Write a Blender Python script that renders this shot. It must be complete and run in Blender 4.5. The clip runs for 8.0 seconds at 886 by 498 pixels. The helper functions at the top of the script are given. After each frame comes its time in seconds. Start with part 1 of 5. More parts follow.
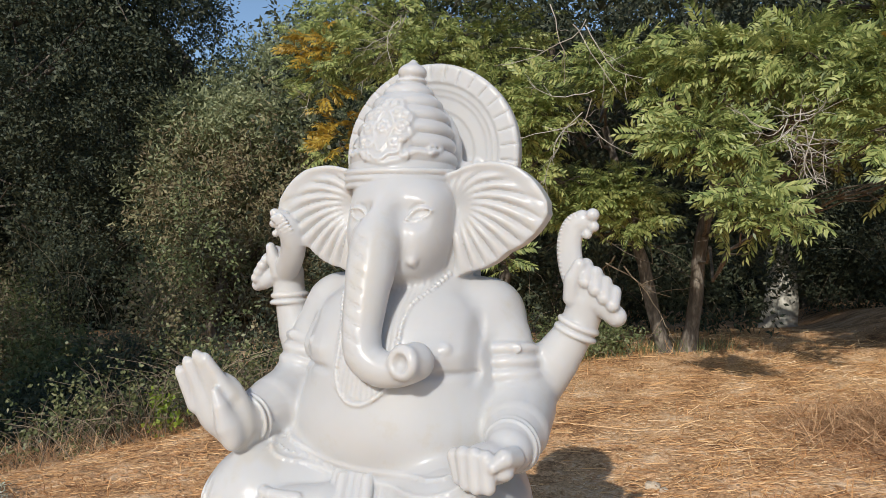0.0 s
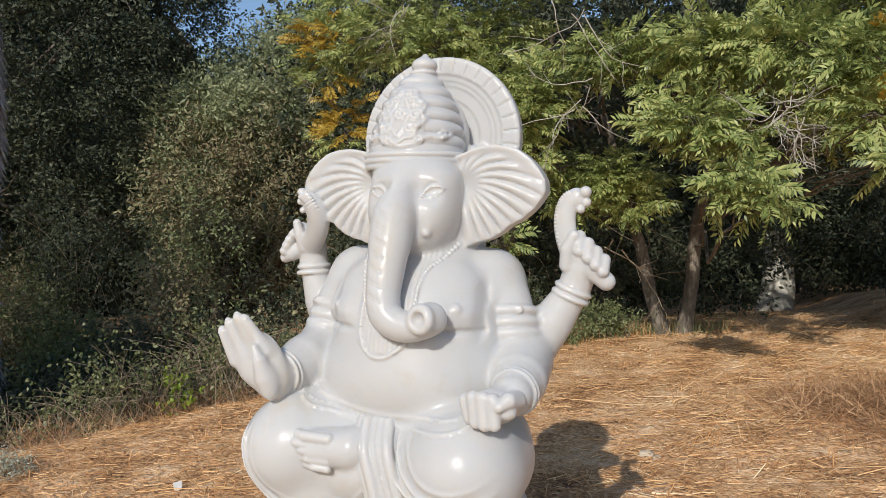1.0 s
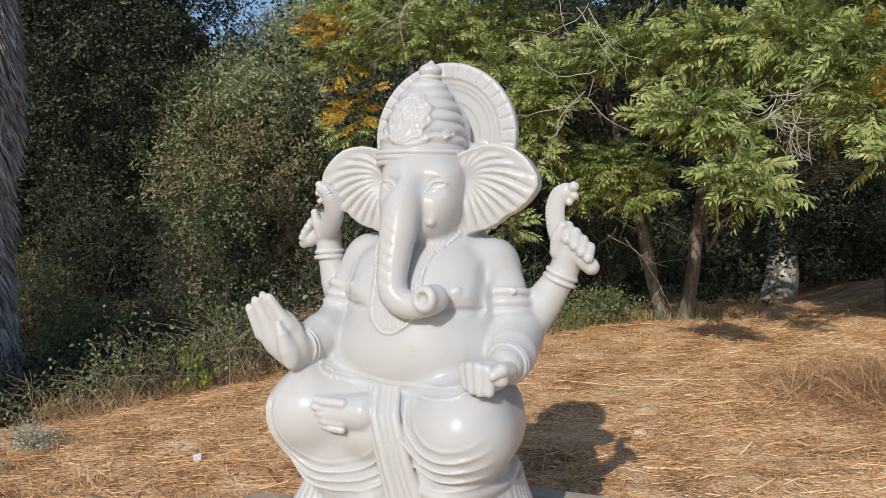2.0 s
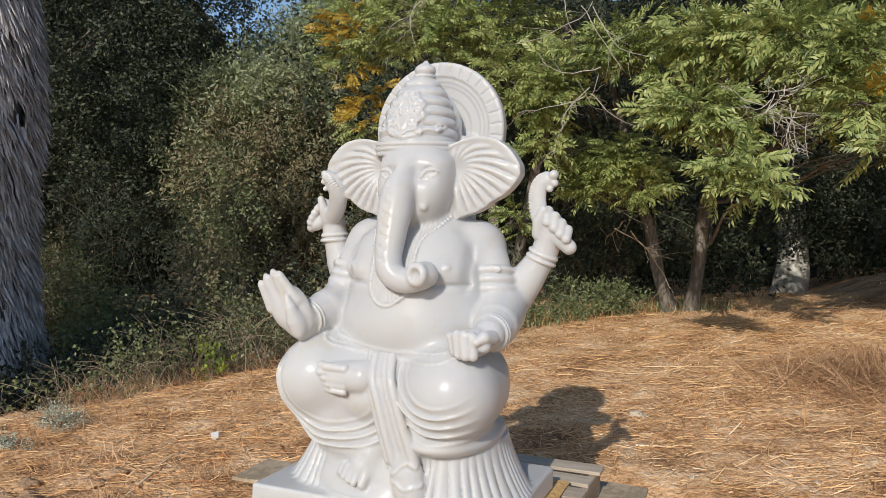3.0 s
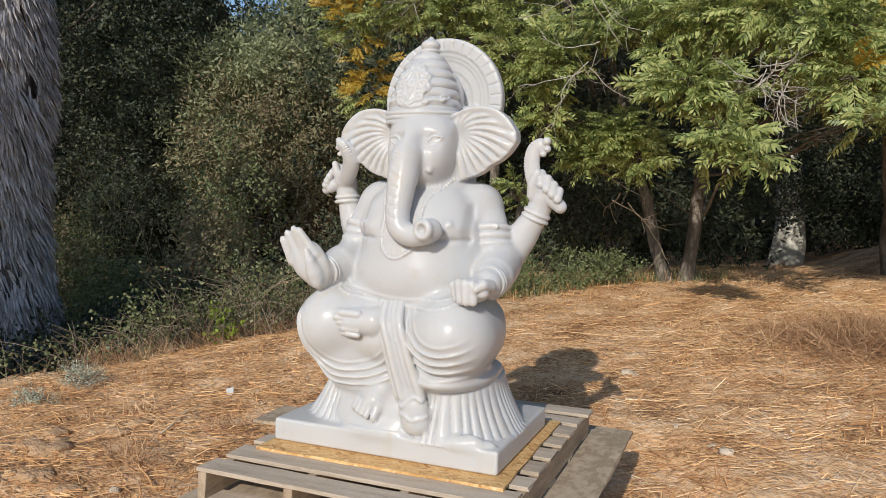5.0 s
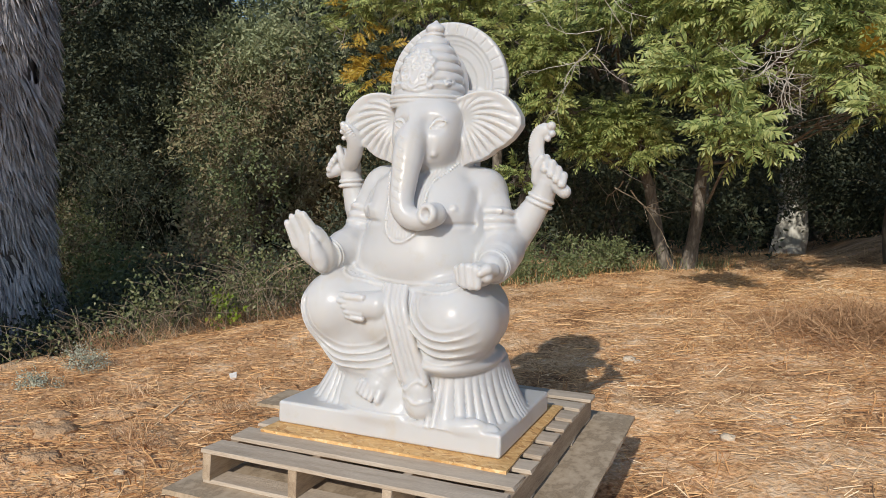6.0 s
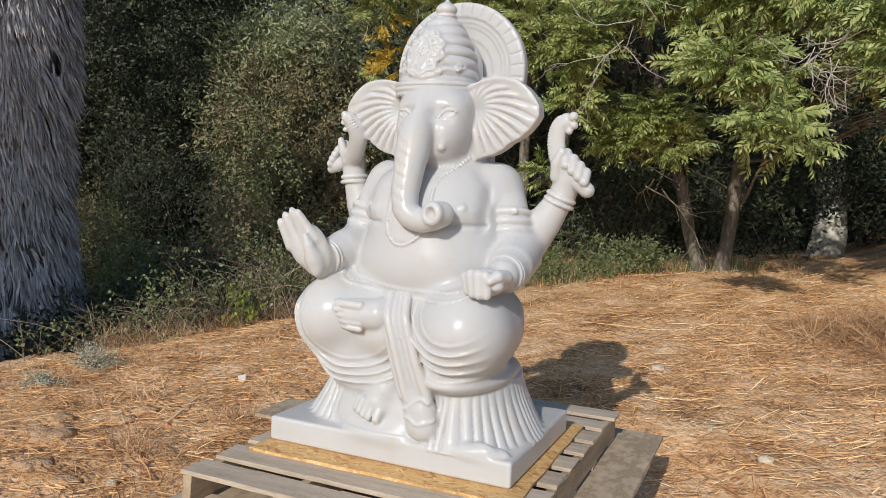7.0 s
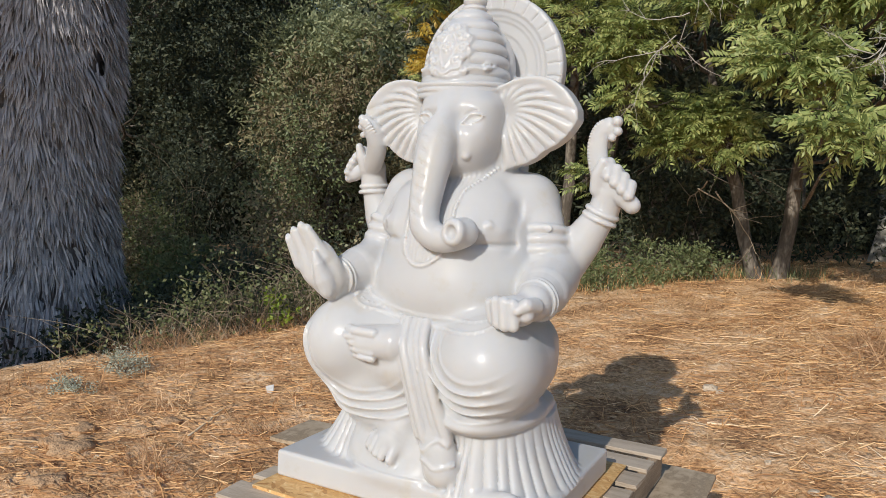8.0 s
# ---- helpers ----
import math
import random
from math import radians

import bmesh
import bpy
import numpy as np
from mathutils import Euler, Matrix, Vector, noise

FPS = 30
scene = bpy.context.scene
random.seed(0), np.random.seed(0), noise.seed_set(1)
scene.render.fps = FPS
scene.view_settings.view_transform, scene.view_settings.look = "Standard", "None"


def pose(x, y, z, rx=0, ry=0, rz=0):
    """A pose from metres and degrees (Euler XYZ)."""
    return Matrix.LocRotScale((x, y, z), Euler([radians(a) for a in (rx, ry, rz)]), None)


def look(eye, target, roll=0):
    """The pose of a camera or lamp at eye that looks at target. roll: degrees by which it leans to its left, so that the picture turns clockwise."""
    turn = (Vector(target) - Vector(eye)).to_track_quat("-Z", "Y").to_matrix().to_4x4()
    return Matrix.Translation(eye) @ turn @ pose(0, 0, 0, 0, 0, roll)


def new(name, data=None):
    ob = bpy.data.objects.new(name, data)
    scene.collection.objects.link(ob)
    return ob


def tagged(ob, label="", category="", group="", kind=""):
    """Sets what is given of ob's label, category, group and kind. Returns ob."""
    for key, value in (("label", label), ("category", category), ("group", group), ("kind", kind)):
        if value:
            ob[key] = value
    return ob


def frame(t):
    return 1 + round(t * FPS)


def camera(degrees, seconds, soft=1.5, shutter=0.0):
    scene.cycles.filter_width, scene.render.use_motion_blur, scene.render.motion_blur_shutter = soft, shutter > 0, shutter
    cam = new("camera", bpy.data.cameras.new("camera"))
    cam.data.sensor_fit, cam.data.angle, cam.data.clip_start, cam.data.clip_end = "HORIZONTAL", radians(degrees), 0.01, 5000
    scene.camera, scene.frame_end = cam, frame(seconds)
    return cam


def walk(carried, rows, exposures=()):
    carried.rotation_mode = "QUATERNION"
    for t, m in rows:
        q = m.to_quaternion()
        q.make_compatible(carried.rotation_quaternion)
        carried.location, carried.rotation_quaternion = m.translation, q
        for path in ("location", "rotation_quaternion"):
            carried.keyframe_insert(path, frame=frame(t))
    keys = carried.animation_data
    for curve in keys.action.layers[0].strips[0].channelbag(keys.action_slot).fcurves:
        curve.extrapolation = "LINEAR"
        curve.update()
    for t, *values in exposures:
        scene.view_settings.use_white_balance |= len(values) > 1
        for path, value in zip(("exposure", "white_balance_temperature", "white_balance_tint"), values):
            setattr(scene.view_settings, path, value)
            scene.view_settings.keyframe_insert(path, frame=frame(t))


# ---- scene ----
cam = camera(61.4, 8.0, soft=0.55)
PATH = [
    (0, (0.887, -2.025, 1.354), (0.196, -0.148, 1.385), 1.3),
    (0.5, (0.918, -2.135, 1.327), (0.225, -0.258, 1.343), 1.2),
    (1, (0.952, -2.29, 1.305), (0.261, -0.413, 1.303), 1.1),
    (1.5, (0.987, -2.424, 1.312), (0.294, -0.548, 1.291), 1.2),
    (2.8, (1.223, -2.731, 1.278), (0.479, -0.875, 1.227), 1.6),
    (3, (1.252, -2.776, 1.263), (0.503, -0.922, 1.214), 1.5),
    (3.5, (1.3, -2.864, 1.25), (0.537, -1.016, 1.192), 1.6),
    (4, (1.321, -2.94, 1.214), (0.557, -1.093, 1.142), 1.6),
    (4.5, (1.366, -3.058, 1.21), (0.61, -1.209, 1.117), 1.6),
    (6, (1.359, -3.084, 1.187), (0.607, -1.237, 1.039), 1.9),
    (6.5, (1.32, -2.912, 1.188), (0.539, -1.077, 1.033), 2.1),
    (7, (1.313, -2.766, 1.194), (0.492, -0.95, 1.034), 2.4),
    (7.5, (1.291, -2.628, 1.213), (0.42, -0.835, 1.047), 2.5),
    (8, (1.247, -2.443, 1.252), (0.314, -0.682, 1.08), 2.7),
]
walk(cam, [(t, look(e, g, r)) for t, e, g, r in PATH])

# ---- sky and sun ----
SUN_ELEV, SUN_AZ = 28.0, 2.4            # the sun stands behind the walk, over -y, a little to +x
world = bpy.data.worlds.new("sky")
scene.world = world
world.use_nodes = True
wn = world.node_tree.nodes
sky = wn.new("ShaderNodeTexSky")
sky.sky_type, sky.sun_disc = "NISHITA", False
sky.sun_elevation, sky.sun_rotation = radians(SUN_ELEV), radians(180 - SUN_AZ)
sky.air_density, sky.dust_density, sky.ozone_density = 1.0, 0.4, 2.5
wn["Background"].inputs["Strength"].default_value = 0.118
world.node_tree.links.new(sky.outputs[0], wn["Background"].inputs["Color"])
sun = new("sun", bpy.data.lights.new("sun", "SUN"))
sun.data.energy, sun.data.angle, sun.data.color = 3.0, radians(0.55), (1.0, 0.955, 0.88)
SUN_DIR = Vector((math.sin(radians(SUN_AZ)) * math.cos(radians(SUN_ELEV)), -math.cos(radians(SUN_AZ)) * math.cos(radians(SUN_ELEV)), math.sin(radians(SUN_ELEV))))
sun.matrix_world = look(SUN_DIR * 50, (0, 0, 0))
scene.view_settings.exposure = 0.10


# ---- materials ----
def mat_new(name):
    m = bpy.data.materials.new(name)
    m.use_nodes = True
    return m, m.node_tree.nodes, m.node_tree.links, m.node_tree.nodes["Principled BSDF"]


def ramp_node(nodes, links, src, stops):
    r = nodes.new("ShaderNodeValToRGB")
    el = r.color_ramp.elements
    while len(el) < len(stops):
        el.new(0.5)
    for e, (p, c) in zip(el, stops):
        e.position, e.color = p, (*c, 1)
    links.new(src, r.inputs[0])
    return r.outputs[0]


def noise_node(nodes, links, scale, detail=4.0, rough=0.55, stretch=(1, 1, 1), coord="Object"):
    tc = nodes.new("ShaderNodeTexCoord")
    mp = nodes.new("ShaderNodeMapping")
    mp.inputs["Scale"].default_value = stretch
    n = nodes.new("ShaderNodeTexNoise")
    n.inputs["Scale"].default_value, n.inputs["Detail"].default_value, n.inputs["Roughness"].default_value = scale, detail, rough
    links.new(tc.outputs[coord], mp.inputs[0])
    links.new(mp.outputs[0], n.inputs["Vector"])
    return n.outputs["Fac"]


def mix_col(nodes, links, fac, a, b, mode="MIX"):
    m = nodes.new("ShaderNodeMix")
    m.data_type, m.blend_type = "RGBA", mode
    for sock, v in ((m.inputs[0], fac), (m.inputs[6], a), (m.inputs[7], b)):
        if isinstance(v, (int, float)):
            sock.default_value = v
        elif isinstance(v, tuple):
            sock.default_value = (*v, 1)
        else:
            links.new(v, sock)
    return m.outputs[2]


def bump_to(nodes, links, bsdf, height, strength, distance):
    b = nodes.new("ShaderNodeBump")
    b.inputs["Strength"].default_value, b.inputs["Distance"].default_value = strength, distance
    links.new(height, b.inputs["Height"])
    links.new(b.outputs[0], bsdf.inputs["Normal"])


def leaf_material(name, stops, rough=0.5, glow=0.25):
    """Leaves: colour from leaf to leaf and from twig to twig, a soft gloss, some light let through."""
    m, n, l, b = mat_new(name)
    geo = n.new("ShaderNodeNewGeometry")
    big = noise_node(n, l, 0.9, 3.0)
    add = n.new("ShaderNodeMath")
    add.operation = "MULTIPLY_ADD"
    add.inputs[1].default_value = 0.55
    l.new(geo.outputs["Random Per Island"], add.inputs[0])
    sub = n.new("ShaderNodeMath")
    sub.operation = "MULTIPLY_ADD"
    sub.inputs[1].default_value, sub.inputs[2].default_value = 0.55, -0.045
    l.new(big, sub.inputs[0])
    l.new(sub.outputs[0], add.inputs[2])
    col = ramp_node(n, l, add.outputs[0], stops)
    l.new(col, b.inputs["Base Color"])
    b.inputs["Roughness"].default_value = rough
    tr = n.new("ShaderNodeBsdfTranslucent")
    l.new(col, tr.inputs["Color"])
    mx = n.new("ShaderNodeMixShader")
    mx.inputs[0].default_value = glow
    l.new(b.outputs[0], mx.inputs[1])
    l.new(tr.outputs[0], mx.inputs[2])
    l.new(mx.outputs[0], n["Material Output"].inputs["Surface"])
    return m


def plain_material(name, stops, scale, rough=0.8, stretch=(1, 1, 1), bump=0.0, fine=60.0, island=0.0, metal=0.0):
    """Stone, wood, soil: a coarse and a fine noise through one ramp, with relief."""
    m, n, l, b = mat_new(name)
    a = noise_node(n, l, scale, 5.0, 0.6, stretch)
    c = noise_node(n, l, fine, 3.0, 0.6, stretch)
    mx = n.new("ShaderNodeMath")
    mx.operation = "MULTIPLY_ADD"
    mx.inputs[1].default_value = 0.45
    l.new(c, mx.inputs[0])
    half = n.new("ShaderNodeMath")
    half.operation = "MULTIPLY"
    half.inputs[1].default_value = 0.6
    l.new(a, half.inputs[0])
    l.new(half.outputs[0], mx.inputs[2])
    out = mx.outputs[0]
    if island:
        geo = n.new("ShaderNodeNewGeometry")
        oi = n.new("ShaderNodeObjectInfo")
        s = n.new("ShaderNodeMath")
        s.operation = "ADD"
        l.new(geo.outputs["Random Per Island"], s.inputs[0])
        l.new(oi.outputs["Random"], s.inputs[1])
        s2 = n.new("ShaderNodeMath")
        s2.operation = "MULTIPLY_ADD"
        s2.inputs[1].default_value = island
        l.new(s.outputs[0], s2.inputs[0])
        s3 = n.new("ShaderNodeMath")
        s3.operation = "SUBTRACT"
        s3.inputs[1].default_value = island
        l.new(out, s3.inputs[0])
        l.new(s3.outputs[0], s2.inputs[2])
        out = s2.outputs[0]
    col = ramp_node(n, l, out, stops)
    l.new(col, b.inputs["Base Color"])
    b.inputs["Roughness"].default_value = rough
    b.inputs["Metallic"].default_value = metal
    if bump:
        bump_to(n, l, b, mx.outputs[0], 1.0, bump)
    return m


def marble_material():
    m, n, l, b = mat_new("polished_white_stone")
    cloud = noise_node(n, l, 2.6, 5.0, 0.6)
    stain = noise_node(n, l, 7.0, 6.0, 0.7)
    base = ramp_node(n, l, cloud, [(0.3, (0.540, 0.531, 0.524)), (0.7, (0.580, 0.571, 0.561))])
    dirt = ramp_node(n, l, stain, [(0.57, (1, 1, 1)), (0.76, (0.95, 0.905, 0.82))])
    drip = ramp_node(n, l, noise_node(n, l, 5.5, 3.0, 0.6, (1, 1, 0.22)), [(0.60, (1, 1, 1)), (0.72, (0.985, 0.95, 0.89))])
    col = mix_col(n, l, 1.0, mix_col(n, l, 1.0, base, dirt, "MULTIPLY"), drip, "MULTIPLY")
    l.new(col, b.inputs["Base Color"])
    r = n.new("ShaderNodeMapRange")
    r.inputs[3].default_value, r.inputs[4].default_value = 0.24, 0.36
    b.inputs["Specular IOR Level"].default_value = 0.27
    b.inputs["Subsurface Weight"].default_value, b.inputs["Subsurface Scale"].default_value = 0.85, 0.028
    b.inputs["Subsurface Radius"].default_value = (1.0, 0.85, 0.7)
    l.new(stain, r.inputs[0])
    l.new(r.outputs[0], b.inputs["Roughness"])
    fine = noise_node(n, l, 45.0, 3.0)
    bump_to(n, l, b, fine, 0.15, 0.0008)
    return m


M_MARBLE = marble_material()
M_SOIL = plain_material("dry_soil_and_chaff", [(0.37, (0.20, 0.092, 0.038)), (0.46, (0.48, 0.25, 0.108)), (0.54, (0.75, 0.435, 0.21)), (0.66, (0.90, 0.64, 0.40))], 2.1, 0.95, bump=0.05, fine=30.0)
M_STRAW = plain_material("dry_straw", [(0.2, (0.40, 0.19, 0.07)), (0.42, (0.70, 0.385, 0.155)), (0.64, (0.90, 0.59, 0.295)), (0.84, (0.95, 0.77, 0.52))], 2.0, 0.7, island=0.55)
M_WOOD = plain_material("weathered_pallet_wood", [(0.25, (0.20, 0.145, 0.098)), (0.5, (0.41, 0.322, 0.235)), (0.75, (0.58, 0.48, 0.37))], 3.0, 0.85, (1.0, 9.0, 9.0), 0.004, 30.0, 0.2)
M_WOODY = plain_material("weathered_stringer_wood", [(0.25, (0.22, 0.15, 0.095)), (0.5, (0.42, 0.31, 0.205)), (0.75, (0.56, 0.45, 0.33))], 3.0, 0.85, (9.0, 1.0, 9.0), 0.004, 30.0, 0.2)
M_PLY = plain_material("dusty_plywood", [(0.36, (0.25, 0.18, 0.115)), (0.45, (0.42, 0.315, 0.205)), (0.48, (0.33, 0.25, 0.165)), (0.53, (0.46, 0.35, 0.235)), (0.66, (0.57, 0.455, 0.32))], 3.4, 0.9, (1.6, 1.0, 1.0), 0.0006, 16.0)
M_BARK = plain_material("grey_brown_bark", [(0.25, (0.035, 0.03, 0.024)), (0.5, (0.12, 0.098, 0.076)), (0.75, (0.36, 0.31, 0.25))], 5.0, 0.9, (1, 1, 0.3), 0.03, 30.0)
M_PALE_BARK = plain_material("pale_bark", [(0.3, (0.26, 0.235, 0.19)), (0.5, (0.64, 0.60, 0.51)), (0.7, (0.80, 0.77, 0.68))], 4.0, 0.9, (1, 1, 0.4), 0.03, 25.0)
M_TWIG = plain_material("dead_grey_twig", [(0.3, (0.24, 0.20, 0.16)), (0.55, (0.50, 0.45, 0.39)), (0.8, (0.66, 0.61, 0.55))], 6.0, 0.85, bump=0.003, island=0.2)
M_CANE = plain_material("dry_brown_cane", [(0.3, (0.12, 0.09, 0.06)), (0.55, (0.30, 0.235, 0.16)), (0.8, (0.46, 0.38, 0.27))], 6.0, 0.85, island=0.3)
M_FROND = plain_material("dead_grey_palm_frond", [(0.2, (0.10, 0.088, 0.084)), (0.5, (0.33, 0.305, 0.30)), (0.8, (0.60, 0.565, 0.55))], 2.0, 0.75, (4, 4, 0.6), 0.004, 40.0, 0.40)
M_STONE = plain_material("pale_field_stone", [(0.3, (0.40, 0.28, 0.17)), (0.52, (0.62, 0.49, 0.35)), (0.75, (0.76, 0.66, 0.52))], 22.0, 0.9, bump=0.02)
M_CLOD = plain_material("clay_clod", [(0.3, (0.42, 0.240, 0.122)), (0.55, (0.62, 0.38, 0.205)), (0.8, (0.74, 0.50, 0.30))], 18.0, 0.95, bump=0.035)
M_CHIP = plain_material("white_paper_scrap", [(0.3, (0.46, 0.44, 0.41)), (0.7, (0.62, 0.60, 0.57))], 20.0, 0.8)

L_ASH = leaf_material("pinnate_leaf_green", [(0.1, (0.06, 0.10, 0.035)), (0.40, (0.26, 0.325, 0.10)), (0.70, (0.50, 0.53, 0.19)), (0.95, (0.66, 0.62, 0.24))], 0.45, 0.3)
# tint leans blue as painted haze; dark tone doubles as shade on undergrowth
L_OAK_SHADE = leaf_material("dark_evergreen_and_shade_leaf", [(0.1, (0.020, 0.032, 0.021)), (0.5, (0.062, 0.078, 0.043)), (0.8, (0.130, 0.135, 0.072)), (0.98, (0.23, 0.20, 0.105))], 0.62, 0.2)
L_WILLOW = leaf_material("grey_green_leaf", [(0.1, (0.09, 0.12, 0.06)), (0.45, (0.33, 0.37, 0.20)), (0.8, (0.56, 0.57, 0.33)), (0.98, (0.62, 0.57, 0.34))], 0.62, 0.35)
L_BRAMBLE = leaf_material("bramble_leaf", [(0.1, (0.045, 0.068, 0.022)), (0.45, (0.15, 0.175, 0.068)), (0.75, (0.31, 0.31, 0.150)), (0.97, (0.48, 0.42, 0.24))], 0.5, 0.30)
L_BROWN = leaf_material("withered_leaf", [(0.1, (0.12, 0.09, 0.05)), (0.45, (0.28, 0.22, 0.125)), (0.7, (0.35, 0.33, 0.17)), (0.95, (0.50, 0.41, 0.25))], 0.7, 0.2)
L_YELLOW = leaf_material("autumn_yellow_leaf", [(0.1, (0.34, 0.20, 0.03)), (0.6, (0.56, 0.37, 0.05)), (0.95, (0.64, 0.52, 0.12))], 0.5, 0.3)
L_WEED = leaf_material("weed_leaf", [(0.1, (0.08, 0.11, 0.045)), (0.5, (0.20, 0.24, 0.10)), (0.9, (0.36, 0.37, 0.18))], 0.5, 0.3)
M_BRUSH = plain_material("dead_brown_brush", [(0.2, (0.24, 0.125, 0.06)), (0.5, (0.54, 0.31, 0.155)), (0.8, (0.78, 0.53, 0.31))], 2.0, 0.8, island=0.4)
L_SAGE = leaf_material("silver_green_leaf", [(0.1, (0.26, 0.28, 0.20)), (0.5, (0.44, 0.46, 0.35)), (0.9, (0.60, 0.61, 0.50))], 0.7, 0.15)
L_LIME = leaf_material("fresh_lime_leaf", [(0.1, (0.18, 0.26, 0.03)), (0.6, (0.32, 0.42, 0.05)), (0.95, (0.42, 0.50, 0.09))], 0.5, 0.3)


def osb_material():
    """Pressed strands: two layers of long flakes that cross, some darker."""
    m, n, l, b = mat_new("oriented_strand_board")
    tc = n.new("ShaderNodeTexCoord")
    layers = []
    for turn, size in ((0.35, (26, 95, 60)), (-0.75, (24, 80, 60))):
        mp = n.new("ShaderNodeMapping")
        mp.vector_type = "TEXTURE"
        mp.inputs["Rotation"].default_value = (0, 0, turn)
        mp.inputs["Scale"].default_value = tuple(1 / v for v in size)
        v = n.new("ShaderNodeTexVoronoi")
        v.inputs["Randomness"].default_value, v.inputs["Scale"].default_value = 1.0, 1.0
        l.new(tc.outputs["Object"], mp.inputs[0])
        l.new(mp.outputs[0], v.inputs["Vector"])
        sep = n.new("ShaderNodeSeparateColor")
        l.new(v.outputs["Color"], sep.inputs[0])
        layers.append(sep.outputs[0])
    pick = ramp_node(n, l, noise_node(n, l, 22.0, 2.0), [(0.46, (0, 0, 0)), (0.54, (1, 1, 1))])
    both = mix_col(n, l, pick, layers[0], layers[1])
    col = ramp_node(n, l, both, [(0.0, (0.46, 0.22, 0.07)), (0.15, (0.68, 0.385, 0.145)), (0.7, (0.79, 0.49, 0.20)), (1.0, (0.86, 0.60, 0.30))])
    grain = noise_node(n, l, 60.0, 4.0, 0.6, (1, 4, 1))
    gr = ramp_node(n, l, grain, [(0.3, (0.76, 0.72, 0.66)), (0.65, (1, 1, 1))])
    l.new(mix_col(n, l, 0.8, col, gr, "MULTIPLY"), b.inputs["Base Color"])
    b.inputs["Roughness"].default_value = 0.65
    bump_to(n, l, b, both, 0.5, 0.0015)
    return m


M_OSB = osb_material()


# ---- building tools ----
RNG = np.random.default_rng(7)


def quad_soup(name, verts, per_face, material, smooth=False):
    """A mesh of separate faces with per_face corners each, from an (n * per_face, 3) array."""
    verts = np.asarray(verts, dtype=np.float32).reshape(-1, 3)
    count = len(verts) // per_face
    me = bpy.data.meshes.new(name)
    me.vertices.add(len(verts))
    me.vertices.foreach_set("co", verts.ravel())
    me.loops.add(len(verts))
    me.loops.foreach_set("vertex_index", np.arange(len(verts), dtype=np.int32))
    me.polygons.add(count)
    me.polygons.foreach_set("loop_start", np.arange(0, len(verts), per_face, dtype=np.int32))
    if smooth:
        me.polygons.foreach_set("use_smooth", np.ones(count, dtype=bool))
    me.materials.append(material)
    me.update(calc_edges=True)
    return me


def indexed_mesh(name, verts, quads, material, smooth=False):
    """A mesh of shared vertices and quads, from arrays."""
    verts, quads = np.asarray(verts, np.float32).reshape(-1, 3), np.asarray(quads, np.int32).reshape(-1, 4)
    me = bpy.data.meshes.new(name)
    me.vertices.add(len(verts))
    me.vertices.foreach_set("co", verts.ravel())
    me.loops.add(quads.size)
    me.loops.foreach_set("vertex_index", quads.ravel())
    me.polygons.add(len(quads))
    me.polygons.foreach_set("loop_start", np.arange(0, quads.size, 4, dtype=np.int32))
    me.polygons.foreach_set("use_smooth", np.full(len(quads), smooth))
    me.materials.append(material)
    me.update(calc_edges=True)
    return me


def child(name, me, parent, label="", kind=""):
    ob = new(name, me)
    ob.parent = parent
    return tagged(ob, label, kind=kind)


def part(name, bm, material, parent, label=""):
    me = bpy.data.meshes.new(name)
    bm.to_mesh(me)
    bm.free()
    me.materials.append(material)
    return child(name, me, parent, label)


def unit(v):
    v = np.asarray(v, float)
    return v / np.maximum(np.linalg.norm(v, axis=-1, keepdims=True), 1e-9)


def tube_arrays(points, radii, sides=7, start=0):
    """Vertices and quads of a tapering tube along a polyline."""
    points, radii = np.asarray(points, float), np.asarray(radii, float)
    tang = unit(np.gradient(points, axis=0))
    ref = np.where(np.abs(tang[:, 2:3]) > 0.9, np.array([[1.0, 0, 0]]), np.array([[0, 0, 1.0]]))
    a = unit(np.cross(tang, ref))
    b = np.cross(tang, a)
    ang = np.linspace(0, 2 * np.pi, sides, endpoint=False)
    ring = a[:, None] * np.cos(ang)[None, :, None] + b[:, None] * np.sin(ang)[None, :, None]
    v = (points[:, None] + ring * radii[:, None, None]).reshape(-1, 3)
    i, j = np.meshgrid(np.arange(len(points) - 1), np.arange(sides), indexing="ij")
    j2 = (j + 1) % sides
    q = np.stack([i * sides + j, i * sides + j2, (i + 1) * sides + j2, (i + 1) * sides + j], -1).reshape(-1, 4) + start
    return v, q


def tubes_mesh(name, lines, material, sides=6, rough=0.0):
    """Many tubes in one mesh; lines: (points, radii) pairs."""
    vs, qs, n = [], [], 0
    for pts, rad in lines:
        v, q = tube_arrays(pts, rad, sides, n)
        if rough:
            v = v + RNG.normal(0, rough, v.shape)
        vs.append(v), qs.append(q)
        n += len(v)
    return indexed_mesh(name, np.concatenate(vs), np.concatenate(qs), material, True)


def leaves_arrays(pos, way, length, width, fold=0.0):
    """Pointed leaves; small far ones of one bent quad, near ones (fold) of two on the midrib. pos, way: (n, 3)."""
    n = len(pos)
    length, width = np.broadcast_to(length, n)[:, None], np.broadcast_to(width, n)[:, None]
    way = unit(way)
    side = unit(np.cross(way, RNG.normal(0, 1, (n, 3))))
    up = np.cross(side, way)
    base, tip = pos, pos + way * length - up * length * 0.12
    mid = pos + way * length * 0.45 + up * width * fold
    l1 = pos + way * length * 0.42 + side * width * 0.5
    r1 = pos + way * length * 0.42 - side * width * 0.5
    if not fold:
        return np.stack([base, l1, tip, r1], 1).reshape(-1, 3)
    return np.stack([base, l1, tip, mid, base, mid, tip, r1], 1).reshape(-1, 3)


